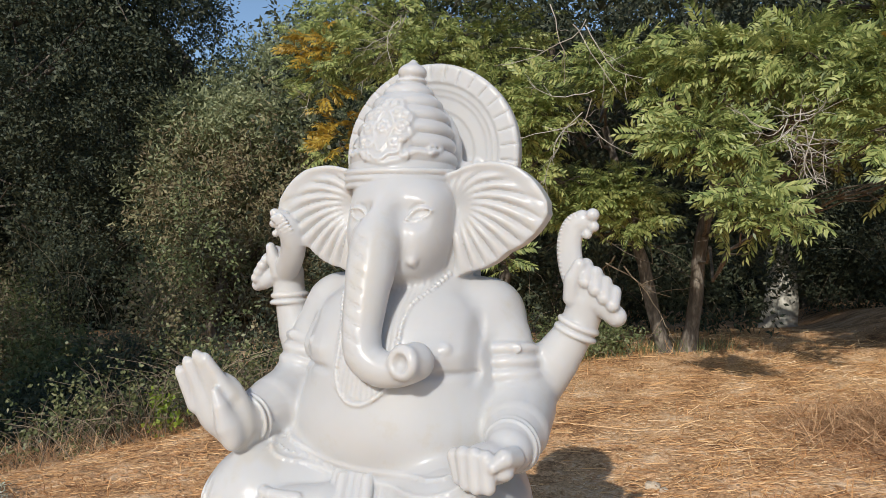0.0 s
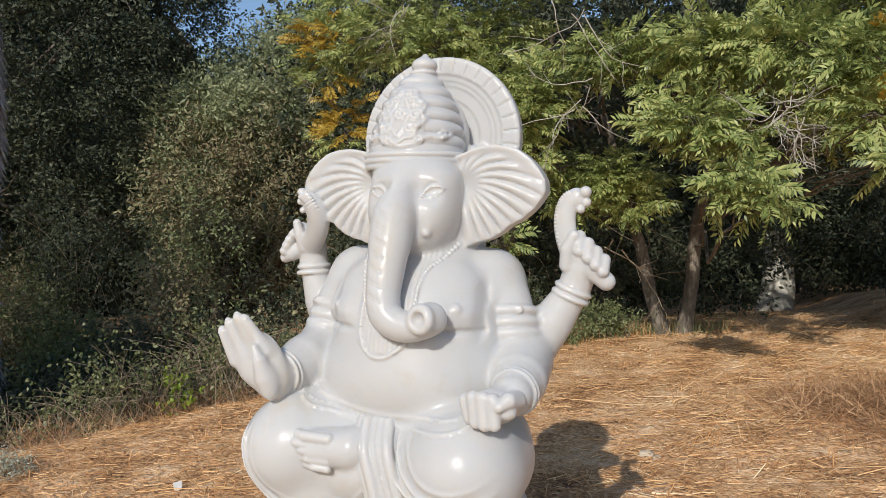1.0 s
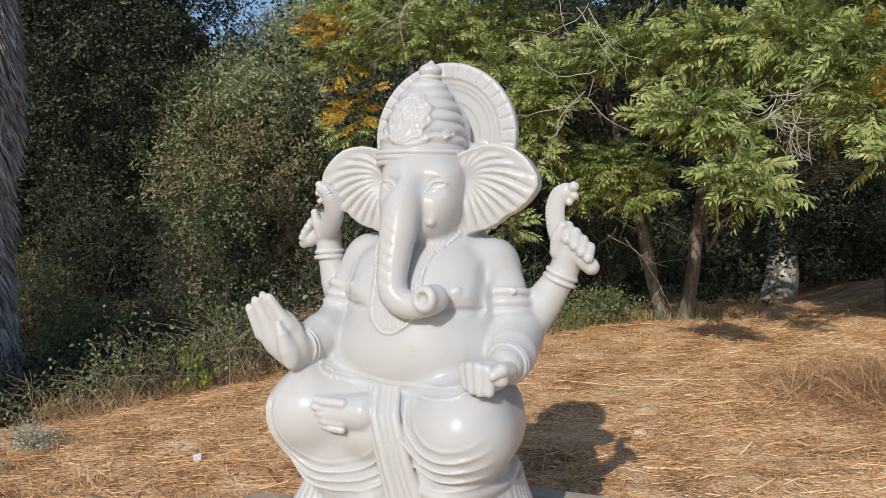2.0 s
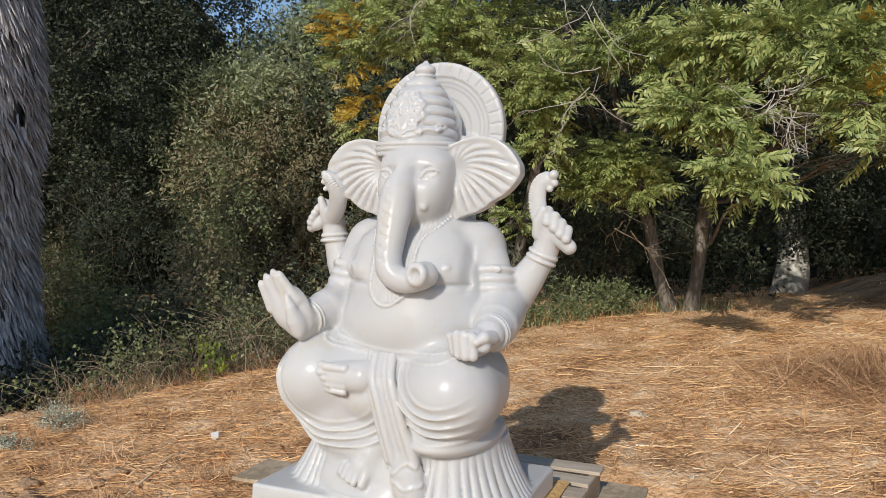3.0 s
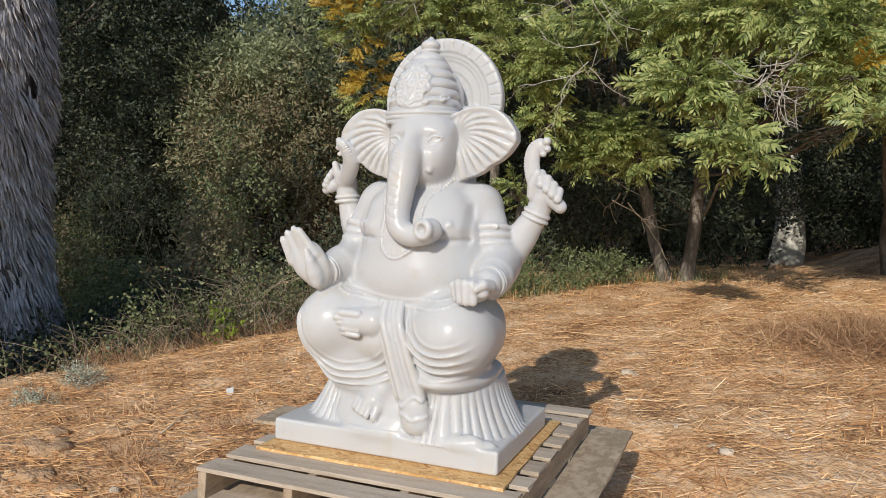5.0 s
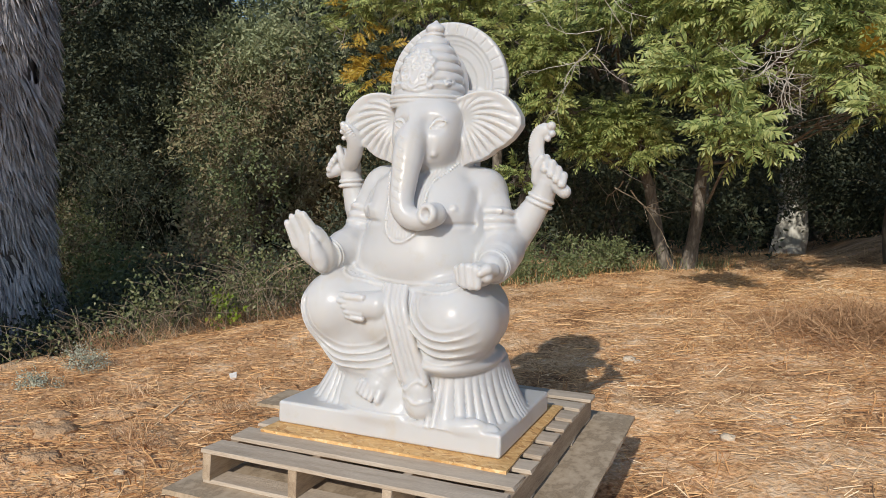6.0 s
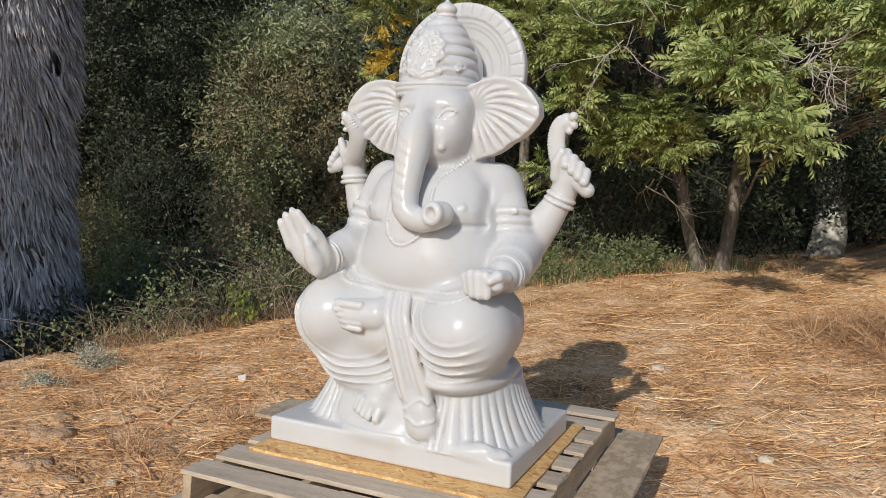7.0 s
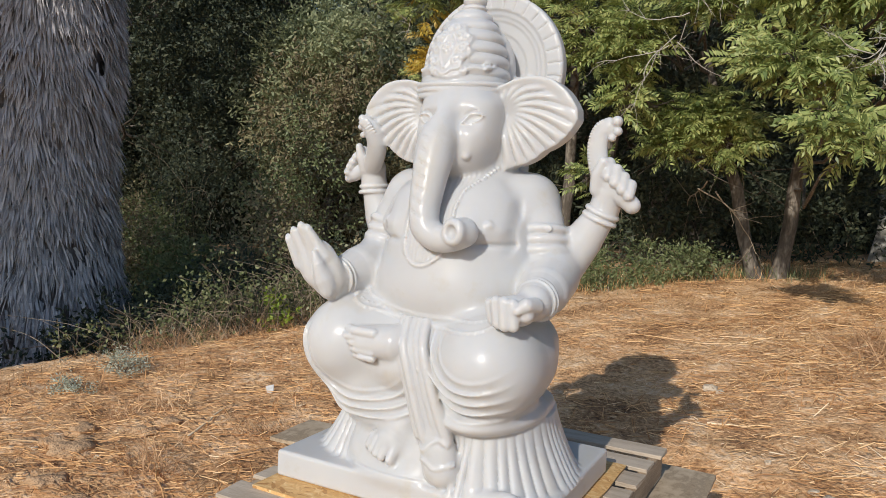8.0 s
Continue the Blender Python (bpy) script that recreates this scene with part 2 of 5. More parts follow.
def pinnate_arrays(pos, way, length, pairs=8):
    """Compound leaves: a bending midrib with paired leaflets and one at the tip."""
    n = len(pos)
    length = np.broadcast_to(length, n)[:, None]
    way = unit(way)
    flat = unit(np.cross(way, np.array([0, -0.60, 0.75]) + RNG.normal(0, 0.55, (n, 3))))
    up = unit(np.cross(flat, way))
    out = []
    for k in range(pairs + 1):
        s = 0.18 + 0.82 * k / pairs
        p = pos + way * length * s - np.array([0, 0, 1.0]) * length * 0.15 * s * s
        along = unit(way - np.array([0, 0, 1.0]) * 0.28 * s)
        size = length * (0.27 if 0 < k < pairs else 0.21)
        for sg in ((1, -1) if k < pairs else (0,)):
            d = unit(along * (0.62 if sg else 1.0) + flat * sg * 0.8 - up * 0.18 + RNG.normal(0, 0.13, (n, 3)))
            w = unit(np.cross(d, up + RNG.normal(0, 0.15, (n, 3)))) * size * 0.17
            droop = -up * size * (0.06 + 0.22 * RNG.random((n, 1)))
            b, t = p, p + d * size + droop
            m = p + d * size * 0.5 + up * size * 0.03
            out.append(np.stack([b, m + w, t, m - w], 1).reshape(-1, 3))
    stem = np.stack([pos - flat * 0.003, pos + flat * 0.003,
                     pos + way * length * 0.9 - np.array([0, 0, 0.12]) * length + flat * 0.002,
                     pos + way * length * 0.9 - np.array([0, 0, 0.12]) * length - flat * 0.002], 1).reshape(-1, 3)
    out.append(stem)
    return np.concatenate(out)


def in_blobs(blobs, n, hollow=0.55):
    """Points scattered in the outer part of ellipsoids (cx, cy, cz, rx, ry, rz), in clumps with gaps, and the way out of each."""
    vol = np.array([b[3] * b[4] + b[4] * b[5] + b[3] * b[5] for b in blobs])
    pick = RNG.choice(len(blobs), n, p=vol / vol.sum())
    b = np.asarray(blobs, float)[pick]
    d = unit(RNG.normal(0, 1, (n, 3)))
    rad = hollow + (1.08 - hollow) * RNG.random(n) ** 0.6
    lump = 0.17 * np.sin(d[:, 0] * 7 + pick) + 0.17 * np.sin(d[:, 2] * 8 + d[:, 1] * 5 + 2 * pick) + 0.09 * np.sin(d[:, 1] * 15 + pick * 3)
    rad = rad * (1 + lump)
    return b[:, :3] + d * rad[:, None] * b[:, 3:], d


def clumped(blobs, n, per, spread, hollow=0.55):
    """Leaf places in twig-sized clumps."""
    c, d = in_blobs(blobs, max(1, n // per), hollow)
    along = unit(d * np.array([0.8, 0.8, 0.3]) + np.array([0, 0, 0.55]) + RNG.normal(0, 0.35, c.shape))     # each clump is a spray of twigs that grows outwards
    reach = (RNG.random((len(c) * per, 1)) - 0.2) * spread * 3.4
    p = np.repeat(c, per, 0) + np.repeat(along, per, 0) * reach + RNG.normal(0, spread * 0.5, (len(c) * per, 3))
    w = np.repeat(d, per, 0) * 0.5 + RNG.normal(0, 0.6, (len(c) * per, 3)) + np.array([0, 0, -0.15])
    return p, w


def ground_z(x, y):
    """Height of the sloping field; it is level under the pallets."""
    x, y = np.asarray(x, float), np.asarray(y, float)
    far = np.clip(np.hypot(x, y) - 26, 0, None)
    rise = np.minimum(y, 9.5) + 0.15 * np.clip(y - 9.5, 0, 3) - 1.3 * np.clip(y - 12.5, 0, 9)    # the field levels off under the trees
    z = -0.365 + 0.055 * x + 0.047 * rise
    z = z - 0.025 * np.clip(-x - 0.8, 0, 12)
    hx, hy = np.clip((x - 2.6) / 1.6, 0, 1), np.clip((y - 10.0) / 5.0, 0, 1)
    z = z + 0.46 * hx * hx * (3 - 2 * hx) * hy * hy * (3 - 2 * hy)      # a low rise in the shaded corner
    z = z / (1 + far * 0.03)
    z = z + 0.035 * np.sin(x * 1.7 + 0.6 * y) * np.sin(y * 1.3 - 0.4 * x) + 0.012 * np.sin(x * 5.1 + 1.0) * np.sin(y * 4.3 + 2.0 + x)
    edge = (x + 6.0) * 0.86 + (y - 2.7) * -0.5            # the bank beyond the brambles, past which a gully drops away
    bank = np.clip((1.5 - edge) / 1.7, 0, 1) * np.clip((8.0 - y) / 2.5, 0, 1)
    z = z - 0.18 * bank * bank * (3 - 2 * bank)
    gully = np.clip((-edge - 0.3) / 1.8, 0, 1) * np.clip((10.5 - y) / 3.0, 0, 1)
    z = z - 1.25 * gully * gully * (3 - 2 * gully)
    pad = np.clip(1.9 - np.hypot((x - 0.05) / 1.0, (y - 0.08) / 1.15), 0, 0.6) / 0.6
    pad = pad * pad * (3 - 2 * pad)
    return z * (1 - pad) + pad * (-0.335)


# ---- the field ----
def make_ground():
    def axis(lo, hi, fine_lo, fine_hi, step):
        inner = np.arange(fine_lo, fine_hi + 1e-6, step)
        left = fine_lo - np.geomspace(step, fine_lo - lo, 40)[::-1]
        right = fine_hi + np.geomspace(step, hi - fine_hi, 40)
        return np.concatenate([left, inner, right])
    gx, gy = axis(-900, 900, -7, 7, 0.06), axis(-900, 900, -3.5, 10, 0.06)
    X, Y = np.meshgrid(gx, gy, indexing="ij")
    Z = ground_z(X, Y)
    near = (np.abs(X) < 9) & (Y > -5) & (Y < 12)
    Z = Z + np.where(near, RNG.normal(0, 0.011, X.shape), 0)
    v = np.stack([X, Y, Z], -1).reshape(-1, 3)
    i, j = np.meshgrid(np.arange(len(gx) - 1), np.arange(len(gy) - 1), indexing="ij")
    k = i * len(gy) + j
    q = np.stack([k, k + len(gy), k + len(gy) + 1, k + 1], -1).reshape(-1, 4)
    return tagged(new("ground", indexed_mesh("ground", v, q, M_SOIL, True)), "sloping field of dry orange-brown soil under mown straw", "ground", kind="structure")


make_ground()


def strips(pos, way, length, width):
    """Flat blades of two bent quads."""
    n = len(pos)
    length, width = np.broadcast_to(length, n)[:, None], np.broadcast_to(width, n)[:, None]
    way = unit(way)
    side = unit(np.cross(way, np.array([0, 0, 1.0]) + RNG.normal(0, 0.4, (n, 3)))) * width * 0.5
    bend = RNG.normal(0, 0.07, (n, 3)) * length
    a, m, b = pos, pos + way * length * 0.5 + bend, pos + way * length
    return np.stack([a - side, a + side, m + side, m - side, m - side, m + side, b + side * 0.6, b - side * 0.6], 1).reshape(-1, 3)


def straws(pos, way, length, width):
    """Straight flat straws of one quad each."""
    n = len(pos)
    length, width = np.broadcast_to(length, n)[:, None], np.broadcast_to(width, n)[:, None]
    way = unit(way)
    side = unit(np.cross(way, np.array([0, -0.4, 1.0]) + RNG.normal(0, 0.5, (n, 3)))) * width * 0.5
    b = pos + way * length
    return np.stack([pos - side, pos + side, b + side * 0.7, b - side * 0.7], 1).reshape(-1, 3)


def strip_mesh(name, pos, way, length, width, material):
    return quad_soup(name, strips(pos, way, length, width), 4, material)


def make_straw():
    n = 600000
    y = -2.2 + 17.5 * RNG.random(n) ** 1.5
    half = 2.6 + 0.50 * (y + 3.0)
    x = (RNG.random(n) * 2 - 1) * half - 0.25 * np.clip(y, 0, 10)
    dens = 0.5 + 0.5 * np.sin(x * 1.9 + np.sin(y * 1.3) * 1.7) * np.sin(y * 1.6 + np.cos(x * 1.1))
    dens = dens * (0.6 + 0.4 * np.sin(x * 5.3 + 2.0 * np.sin(y * 3.1)) * np.sin(y * 4.7 + np.cos(x * 3.7)))
    bare = np.clip((x + 0.3 + 0.12 * y) / 1.6, 0.0, 1) * 0.80 + 0.20       # towards -x the field is mostly bare soil
    keep = (RNG.random(n) < (0.14 + 0.86 * dens ** 1.4) * bare) & ~((np.abs(x - 0.05) < 0.72) & (np.abs(y - 0.1) < 0.95))
    x, y, bare = x[keep], y[keep], bare[keep]
    n = len(x)
    ang = RNG.normal(0.15, 0.75, n) + np.where(RNG.random(n) < 0.35, RNG.random(n) * 6.28, 0)
    tilt = np.abs(RNG.normal(0.0, 0.24, n))
    way = np.stack([np.cos(ang), np.sin(ang), tilt], -1)
    length = (0.022 + 0.17 * RNG.random(n) ** 4.0) * (0.55 + 0.45 * bare)
    z = ground_z(x, y) + 0.004 + 0.022 * RNG.random(n) ** 2
    me = quad_soup("dry_straw", straws(np.stack([x, y, z], -1), way, length, 0.0024 + 0.0050 * RNG.random(n) ** 2), 4, M_STRAW)
    tagged(new("dry_straw", me), "mown golden straw strewn loosely over the field", "straw", kind="stuff")
    # longer, broader straws lying over the soil
    n = 22000
    x = np.where(np.arange(n) < 9000, -0.9 - 4.2 * RNG.random(n) ** 0.8, -1.1 + 6.0 * RNG.random(n))
    y = np.where(np.arange(n) < 9000, -0.8 + 6.0 * RNG.random(n) ** 1.3, -0.8 + 9.5 * RNG.random(n) ** 1.2)
    clear = ~((np.abs(x - 0.05) < 0.95) & (np.abs(y - 0.1) < 1.05)) & ((x < -0.9) | (np.sin(x * 2.3 + np.sin(y * 1.7)) * np.sin(y * 2.0 + np.cos(x * 1.4)) > -0.45))
    x, y = x[clear], y[clear]
    n = len(x)
    ang = RNG.normal(0.1, 0.55, n) + np.where(RNG.random(n) < 0.3, RNG.random(n) * 6.28, 0)
    way = np.stack([np.cos(ang), np.sin(ang), np.abs(RNG.normal(0.0, 0.12, n))], -1)
    me = quad_soup("long_straw", straws(np.stack([x, y, ground_z(x, y) + 0.010 + 0.02 * RNG.random(n)], -1), way, 0.05 + 0.16 * RNG.random(n) ** 2, 0.004 + 0.004 * RNG.random(n)), 4, M_STRAW)
    tagged(new("long_straw", me), "longer golden straws lying over bare orange soil", "straw", kind="stuff")
    n = 5200
    y = -1.5 + 15 * RNG.random(n)
    x = (RNG.random(n) * 2 - 1) * (2.5 + 0.5 * (y + 3)) - 0.2 * y
    patch = np.sin(x * 1.3 + 2) * np.sin(y * 0.9 + 1) + 0.6 * np.sin(x * 3.1 - y * 2.3)
    keep = (patch > 0.05) & ~((np.abs(x - 0.05) < 0.8) & (np.abs(y - 0.1) < 1.05))
    x, y = x[keep], y[keep]
    n = len(x)
    way = np.stack([RNG.normal(0, 0.35, n), RNG.normal(0, 0.35, n), np.ones(n)], -1)
    me = strip_mesh("stubble", np.stack([x, y, ground_z(x, y) - 0.01], -1), way, 0.05 + 0.11 * RNG.random(n), 0.006, M_STRAW)
    tagged(new("stubble", me), "short upright stalks of cut dry grass", "stubble", kind="stuff")


make_straw()


def make_brush(cx, cy, sx, sy, n, rise, upright, label, width=0.005):
    x, y = RNG.normal(cx, sx, n), RNG.normal(cy, sy, n)
    h = np.exp(-((x - cx) / (1.5 * sx)) ** 2 - ((y - cy) / (1.4 * sy)) ** 2)
    way = np.stack([RNG.normal(0, 0.9, n), RNG.normal(-0.1, 0.6, n), np.abs(RNG.normal(upright, 0.25, n))], -1)
    z = ground_z(x, y) + rise * h * RNG.random(n)
    size = min(1.0, 0.35 + sx)
    me = strip_mesh("dead_brush", np.stack([x, y, z], -1), way, size * (0.12 + 0.28 * RNG.random(n)), width * size, M_BRUSH)
    tagged(new("dead_brush", me), label, "brush", kind="stuff")


make_brush(2.75, 5.0, 0.62, 0.5, 10000, 0.12, 0.06, "low heap of dead reddish brown brush on the straw")
for bx, by, bs in ((-2.25, 0.49, 0.08), (-2.40, 0.74, 0.05), (-3.01, 1.42, 0.08), (-2.04, 1.24, 0.09), (-3.21, 1.16, 0.09), (-1.5, 2.3, 0.08), (-2.05, 0.50, 0.08)):
    make_brush(bx, by, bs, bs * 0.7, int(900 * bs), 0.04, 0.6, "small dead dry weed tuft standing in the soil", 0.010)


# ---- the statue: one solid carved form, built as a distance field and skinned ----
CELL = 0.0044
CX = 0.035                               # the figure's middle plane


class Solid:
    """A distance field on a grid; forms are blended into it and cut from it."""

    def __init__(self, lo, hi, cell):
        self.lo, self.cell = np.array(lo, float), cell
        self.n = np.ceil((np.array(hi) - lo) / cell).astype(int) + 1
        self.d = np.full(self.n, 0.5, np.float32)
        self.ax = [(self.lo[k] + cell * np.arange(self.n[k])).astype(np.float32) for k in range(3)]

    def window(self, lo, hi, pad):
        a = np.clip(np.floor((np.array(lo) - pad - self.lo) / self.cell).astype(int), 0, self.n - 1)
        b = np.clip(np.ceil((np.array(hi) + pad - self.lo) / self.cell).astype(int) + 1, 1, self.n)
        s = tuple(slice(i, j) for i, j in zip(a, b))
        return s, self.ax[0][s[0]][:, None, None], self.ax[1][s[1]][None, :, None], self.ax[2][s[2]][None, None, :]

    def add(self, form, k=0.015):
        fn, lo, hi = form
        s, x, y, z = self.window(lo, hi, k + 3 * self.cell)
        f, g = fn(x, y, z), self.d[s]
        h = np.clip(k - np.abs(f - g), 0, None) / k
        self.d[s] = np.minimum(f, g) - h * h * k * 0.25

    def cut(self, form, k=0.008):
        fn, lo, hi = form
        s, x, y, z = self.window(lo, hi, k + 3 * self.cell)
        f, g = -fn(x, y, z), self.d[s]
        h = np.clip(k - np.abs(f - g), 0, None) / k
        self.d[s] = np.maximum(f, g) + h * h * k * 0.25

    def swell(self, fn, lo, hi):
        """Raises the surface inside a box by fn metres."""
        s, x, y, z = self.window(lo, hi, 0)
        self.d[s] -= fn(x, y, z)

    def front(self, x, z):
        """The y at which the surface is met from the front."""
        i, k = (int(round((v - self.lo[a]) / self.cell)) for v, a in ((x, 0), (z, 2)))
        col = self.d[i, :, k]
        j = int(np.argmax(col < 0))
        if j == 0:
            return 0.0
        t = col[j - 1] / (col[j - 1] - col[j])
        return float(self.ax[1][j - 1] + t * self.cell)

    def laid(self, pts, lift=0.0):
        """Points moved in y onto the front of the surface."""
        return np.array([(p[0], self.front(p[0], p[-1]) - lift, p[-1]) for p in pts])

    def skin(self):
        d = self.d
        inside = d < 0
        c = [slice(None, -1), slice(1, None)]
        count = sum(inside[c[a], c[b], c[e]].astype(np.int8) for a in (0, 1) for b in (0, 1) for e in (0, 1))
        cells = np.argwhere((count > 0) & (count < 8))
        index = np.full(count.shape, -1, np.int32)
        index[tuple(cells.T)] = np.arange(len(cells))
        corner = np.array([(a, b, e) for a in (0, 1) for b in (0, 1) for e in (0, 1)])
        vals = np.stack([d[tuple((cells + o).T)] for o in corner], 1)
        total, hits = np.zeros((len(cells), 3)), np.zeros(len(cells))
        for i in range(8):
            for j in range(i + 1, 8):
                if np.abs(corner[i] - corner[j]).sum() != 1:
                    continue
                u, w = vals[:, i], vals[:, j]
                m = (u < 0) != (w < 0)
                t = np.where(m, u / np.where(m, u - w, 1), 0)[:, None]
                total += np.where(m[:, None], corner[i] + t * (corner[j] - corner[i]), 0)
                hits += m
        verts = self.lo + (cells + total / hits[:, None]) * self.cell
        quads = []
        for k in range(3):
            o1, o2 = np.eye(3, dtype=int)[(k + 1) % 3], np.eye(3, dtype=int)[(k + 2) % 3]
            sl0, sl1 = [slice(1, -1)] * 3, [slice(1, -1)] * 3
            sl0[k], sl1[k] = slice(0, -1), slice(1, None)
            p, q = inside[tuple(sl0)], inside[tuple(sl1)]
            for flip, mask in ((False, p & ~q), (True, q & ~p)):
                e = np.argwhere(mask)
                base = e + 1
                base[:, k] -= 1
                four = [index[tuple((base - o1 * a - o2 * b).T)] for a, b in ((0, 0), (1, 0), (1, 1), (0, 1))]
                quads.append(np.stack(four[::-1] if flip else four, 1))
        return verts, np.concatenate(quads)


def ell(c, r, tilt=None):
    """An ellipsoid; tilt: degrees about y."""
    c, r = np.array(c, float), np.array(r, float)
    ca, sa = math.cos(radians(tilt or 0)), math.sin(radians(tilt or 0))

    def fn(x, y, z):
        px, py, pz = x - c[0], y - c[1], z - c[2]
        if tilt:
            px, pz = px * ca + pz * sa, pz * ca - px * sa
        a = np.sqrt((px / r[0]) ** 2 + (py / r[1]) ** 2 + (pz / r[2]) ** 2)
        b = np.sqrt((px / r[0] ** 2) ** 2 + (py / r[1] ** 2) ** 2 + (pz / r[2] ** 2) ** 2)
        return a * (a - 1) / np.maximum(b, 1e-4)
    e = np.array([max(r[0], r[2]) if tilt else r[0], r[1], max(r[0], r[2]) if tilt else r[2]])
    return fn, c - e, c + e


def limb(points, radii, flat=1.0):
    """A chain of tapering rounds; flat squeezes it along y."""
    pts, radii = np.array(points, float), np.array(radii, float)
    q = pts.copy()
    q[:, 1] *= flat

    def fn(x, y, z):
        best = None
        for a, b, ra, rb in zip(q[:-1], q[1:], radii[:-1], radii[1:]):
            ba = b - a
            px, py, pz = x - a[0], y * flat - a[1], z - a[2]
            h = np.clip((px * ba[0] + py * ba[1] + pz * ba[2]) / (ba @ ba), 0, 1)
            dd = np.sqrt((px - h * ba[0]) ** 2 + (py - h * ba[1]) ** 2 + (pz - h * ba[2]) ** 2) - (ra + (rb - ra) * h)
            best = dd if best is None else np.minimum(best, dd)
        return best
    m = radii.max()
    return fn, pts.min(0) - m, pts.max(0) + m


def hoop(c, axis, big, small):
    """A ring round axis."""
    c, axis = np.array(c, float), unit(axis)

    def fn(x, y, z):
        px, py, pz = x - c[0], y - c[1], z - c[2]
        t = px * axis[0] + py * axis[1] + pz * axis[2]
        rho = np.sqrt(np.maximum(px * px + py * py + pz * pz - t * t, 0))
        return np.sqrt((rho - big) ** 2 + t * t) - small
    return fn, c - big - small, c + big + small


def slab(c, half, r):
    c, half = np.array(c, float), np.array(half, float)

    def fn(x, y, z):
        qx, qy, qz = np.abs(x - c[0]) - half[0] + r, np.abs(y - c[1]) - half[1] + r, np.abs(z - c[2]) - half[2] + r
        return np.sqrt(np.clip(qx, 0, None) ** 2 + np.clip(qy, 0, None) ** 2 + np.clip(qz, 0, None) ** 2) + np.minimum(np.maximum(np.maximum(qx, qy), qz), 0) - r
    return fn, c - half, c + half


def spline(pts, n):
    """n places on a smooth line through pts."""
    pts = np.array(pts, float)
    s = np.linspace(0, len(pts) - 1, n)
    p = np.concatenate([[2 * pts[0] - pts[1]], pts, [2 * pts[-1] - pts[-2]]])
    i = np.minimum(s.astype(int), len(pts) - 2)
    t = (s - i)[:, None]
    a, b, c, d = p[i], p[i + 1], p[i + 2], p[i + 3]
    return 0.5 * (2 * b + (c - a) * t + (2 * a - 5 * b + 4 * c - d) * t ** 2 + (3 * b - a - 3 * c + d) * t ** 3)


def fluted_skirt(cx, cy, top, bottom, r_top, r_bottom, flutes):
    """A spreading base of folds that fan out downwards."""
    def fn(x, y, z):
        s = np.clip((top - z) / (top - bottom), 0.0, 1.2)
        grow = 0.45 * s + 0.55 * s * s
        rx, ry = r_top[0] + (r_bottom[0] - r_top[0]) * grow, r_top[1] + (r_bottom[1] - r_top[1]) * grow
        px, py = x - cx, y - cy
        ang = np.arctan2(py / ry, px / rx)
        wave = np.abs(np.sin(ang * flutes * 0.5 + 1.1 * np.sin(ang * 3 + 0.4) + 0.7 * np.sin(ang * 7) + 0.5 * s * np.sin(ang * 11))) ** 0.45
        rho = np.sqrt((px / rx) ** 2 + (py / ry) ** 2)
        side = (rho - 1) * np.minimum(rx, ry) * 0.85 - (0.0125 * wave - 0.008) * np.clip(s * 1.8, 0.1, 1)
        return np.maximum(side, np.maximum(z - top, bottom - z))
    lo = (cx - r_bottom[0] - 0.02, cy - r_bottom[1] - 0.02, bottom)
    return fn, lo, (cx + r_bottom[0] + 0.02, cy + r_bottom[1] + 0.02, top)


def ear(sign):
    """A wide ear of rounded ribs that fan from its root, thin, with a rolled upper rim."""
    ox, oz = 0.160, 1.475
    deg = np.array([-180, -120, -90, -75, -62, -49, -27, -21, -7, 2, 9, 22, 35, 47, 62, 75, 97, 130, 180], float)
    far = np.array([0.06, 0.10, 0.148, 0.168, 0.168, 0.182, 0.206, 0.226, 0.270, 0.296, 0.297, 0.276, 0.249, 0.213, 0.170, 0.140, 0.11, 0.07, 0.06])

    def fn(x, y, z):
        px, pz = (x - CX) * sign + CX - ox, z - oz
        ang = np.degrees(np.arctan2(pz, px))
        rho = np.sqrt(px * px + pz * pz)
        edge = np.interp(ang, deg, far)
        u = np.clip(rho / edge, 0, 1.3)
        qx, qz = px - 0.028, pz - 0.030
        spread = np.degrees(np.arctan2(qz, qx))
        v = np.sqrt(qx * qx + qz * qz) / 0.25
        top = np.clip((ang + 15) / 40, 0, 1)
        turn = np.radians(spread + 62 * v * np.clip((spread + 75) / 110, 0, 1))
        rib = np.abs(np.sin(turn * 10.5 + 0.5)) ** 0.75
        lift = 0.026 - 0.020 * u * u - 0.034 * np.exp(-(v / 0.22) ** 2)
        stop = np.clip((0.86 - u) * 9, 0, 1) * top + np.clip((1.0 - u) * 6 + 0.35, 0, 1) * (1 - top)
        lift = lift + (0.018 * rib - 0.011) * np.clip(v * 3.0 - 0.45, 0, 1) * stop
        rim = 0.013 * np.exp(-((u - 0.97) / 0.10) ** 2) * top
        mid = -0.028 - lift
        face = np.maximum(mid - rim - 0.008 - y, y - 0.004 - 0.02 * u)
        return np.maximum((rho - edge) * 0.75, face * 0.8)
    xs = sorted((CX + sign * (0.07 - CX), CX + sign * (0.50 - CX)))
    return fn, (xs[0], -0.13, 1.27), (xs[1], 0.06, 1.72)


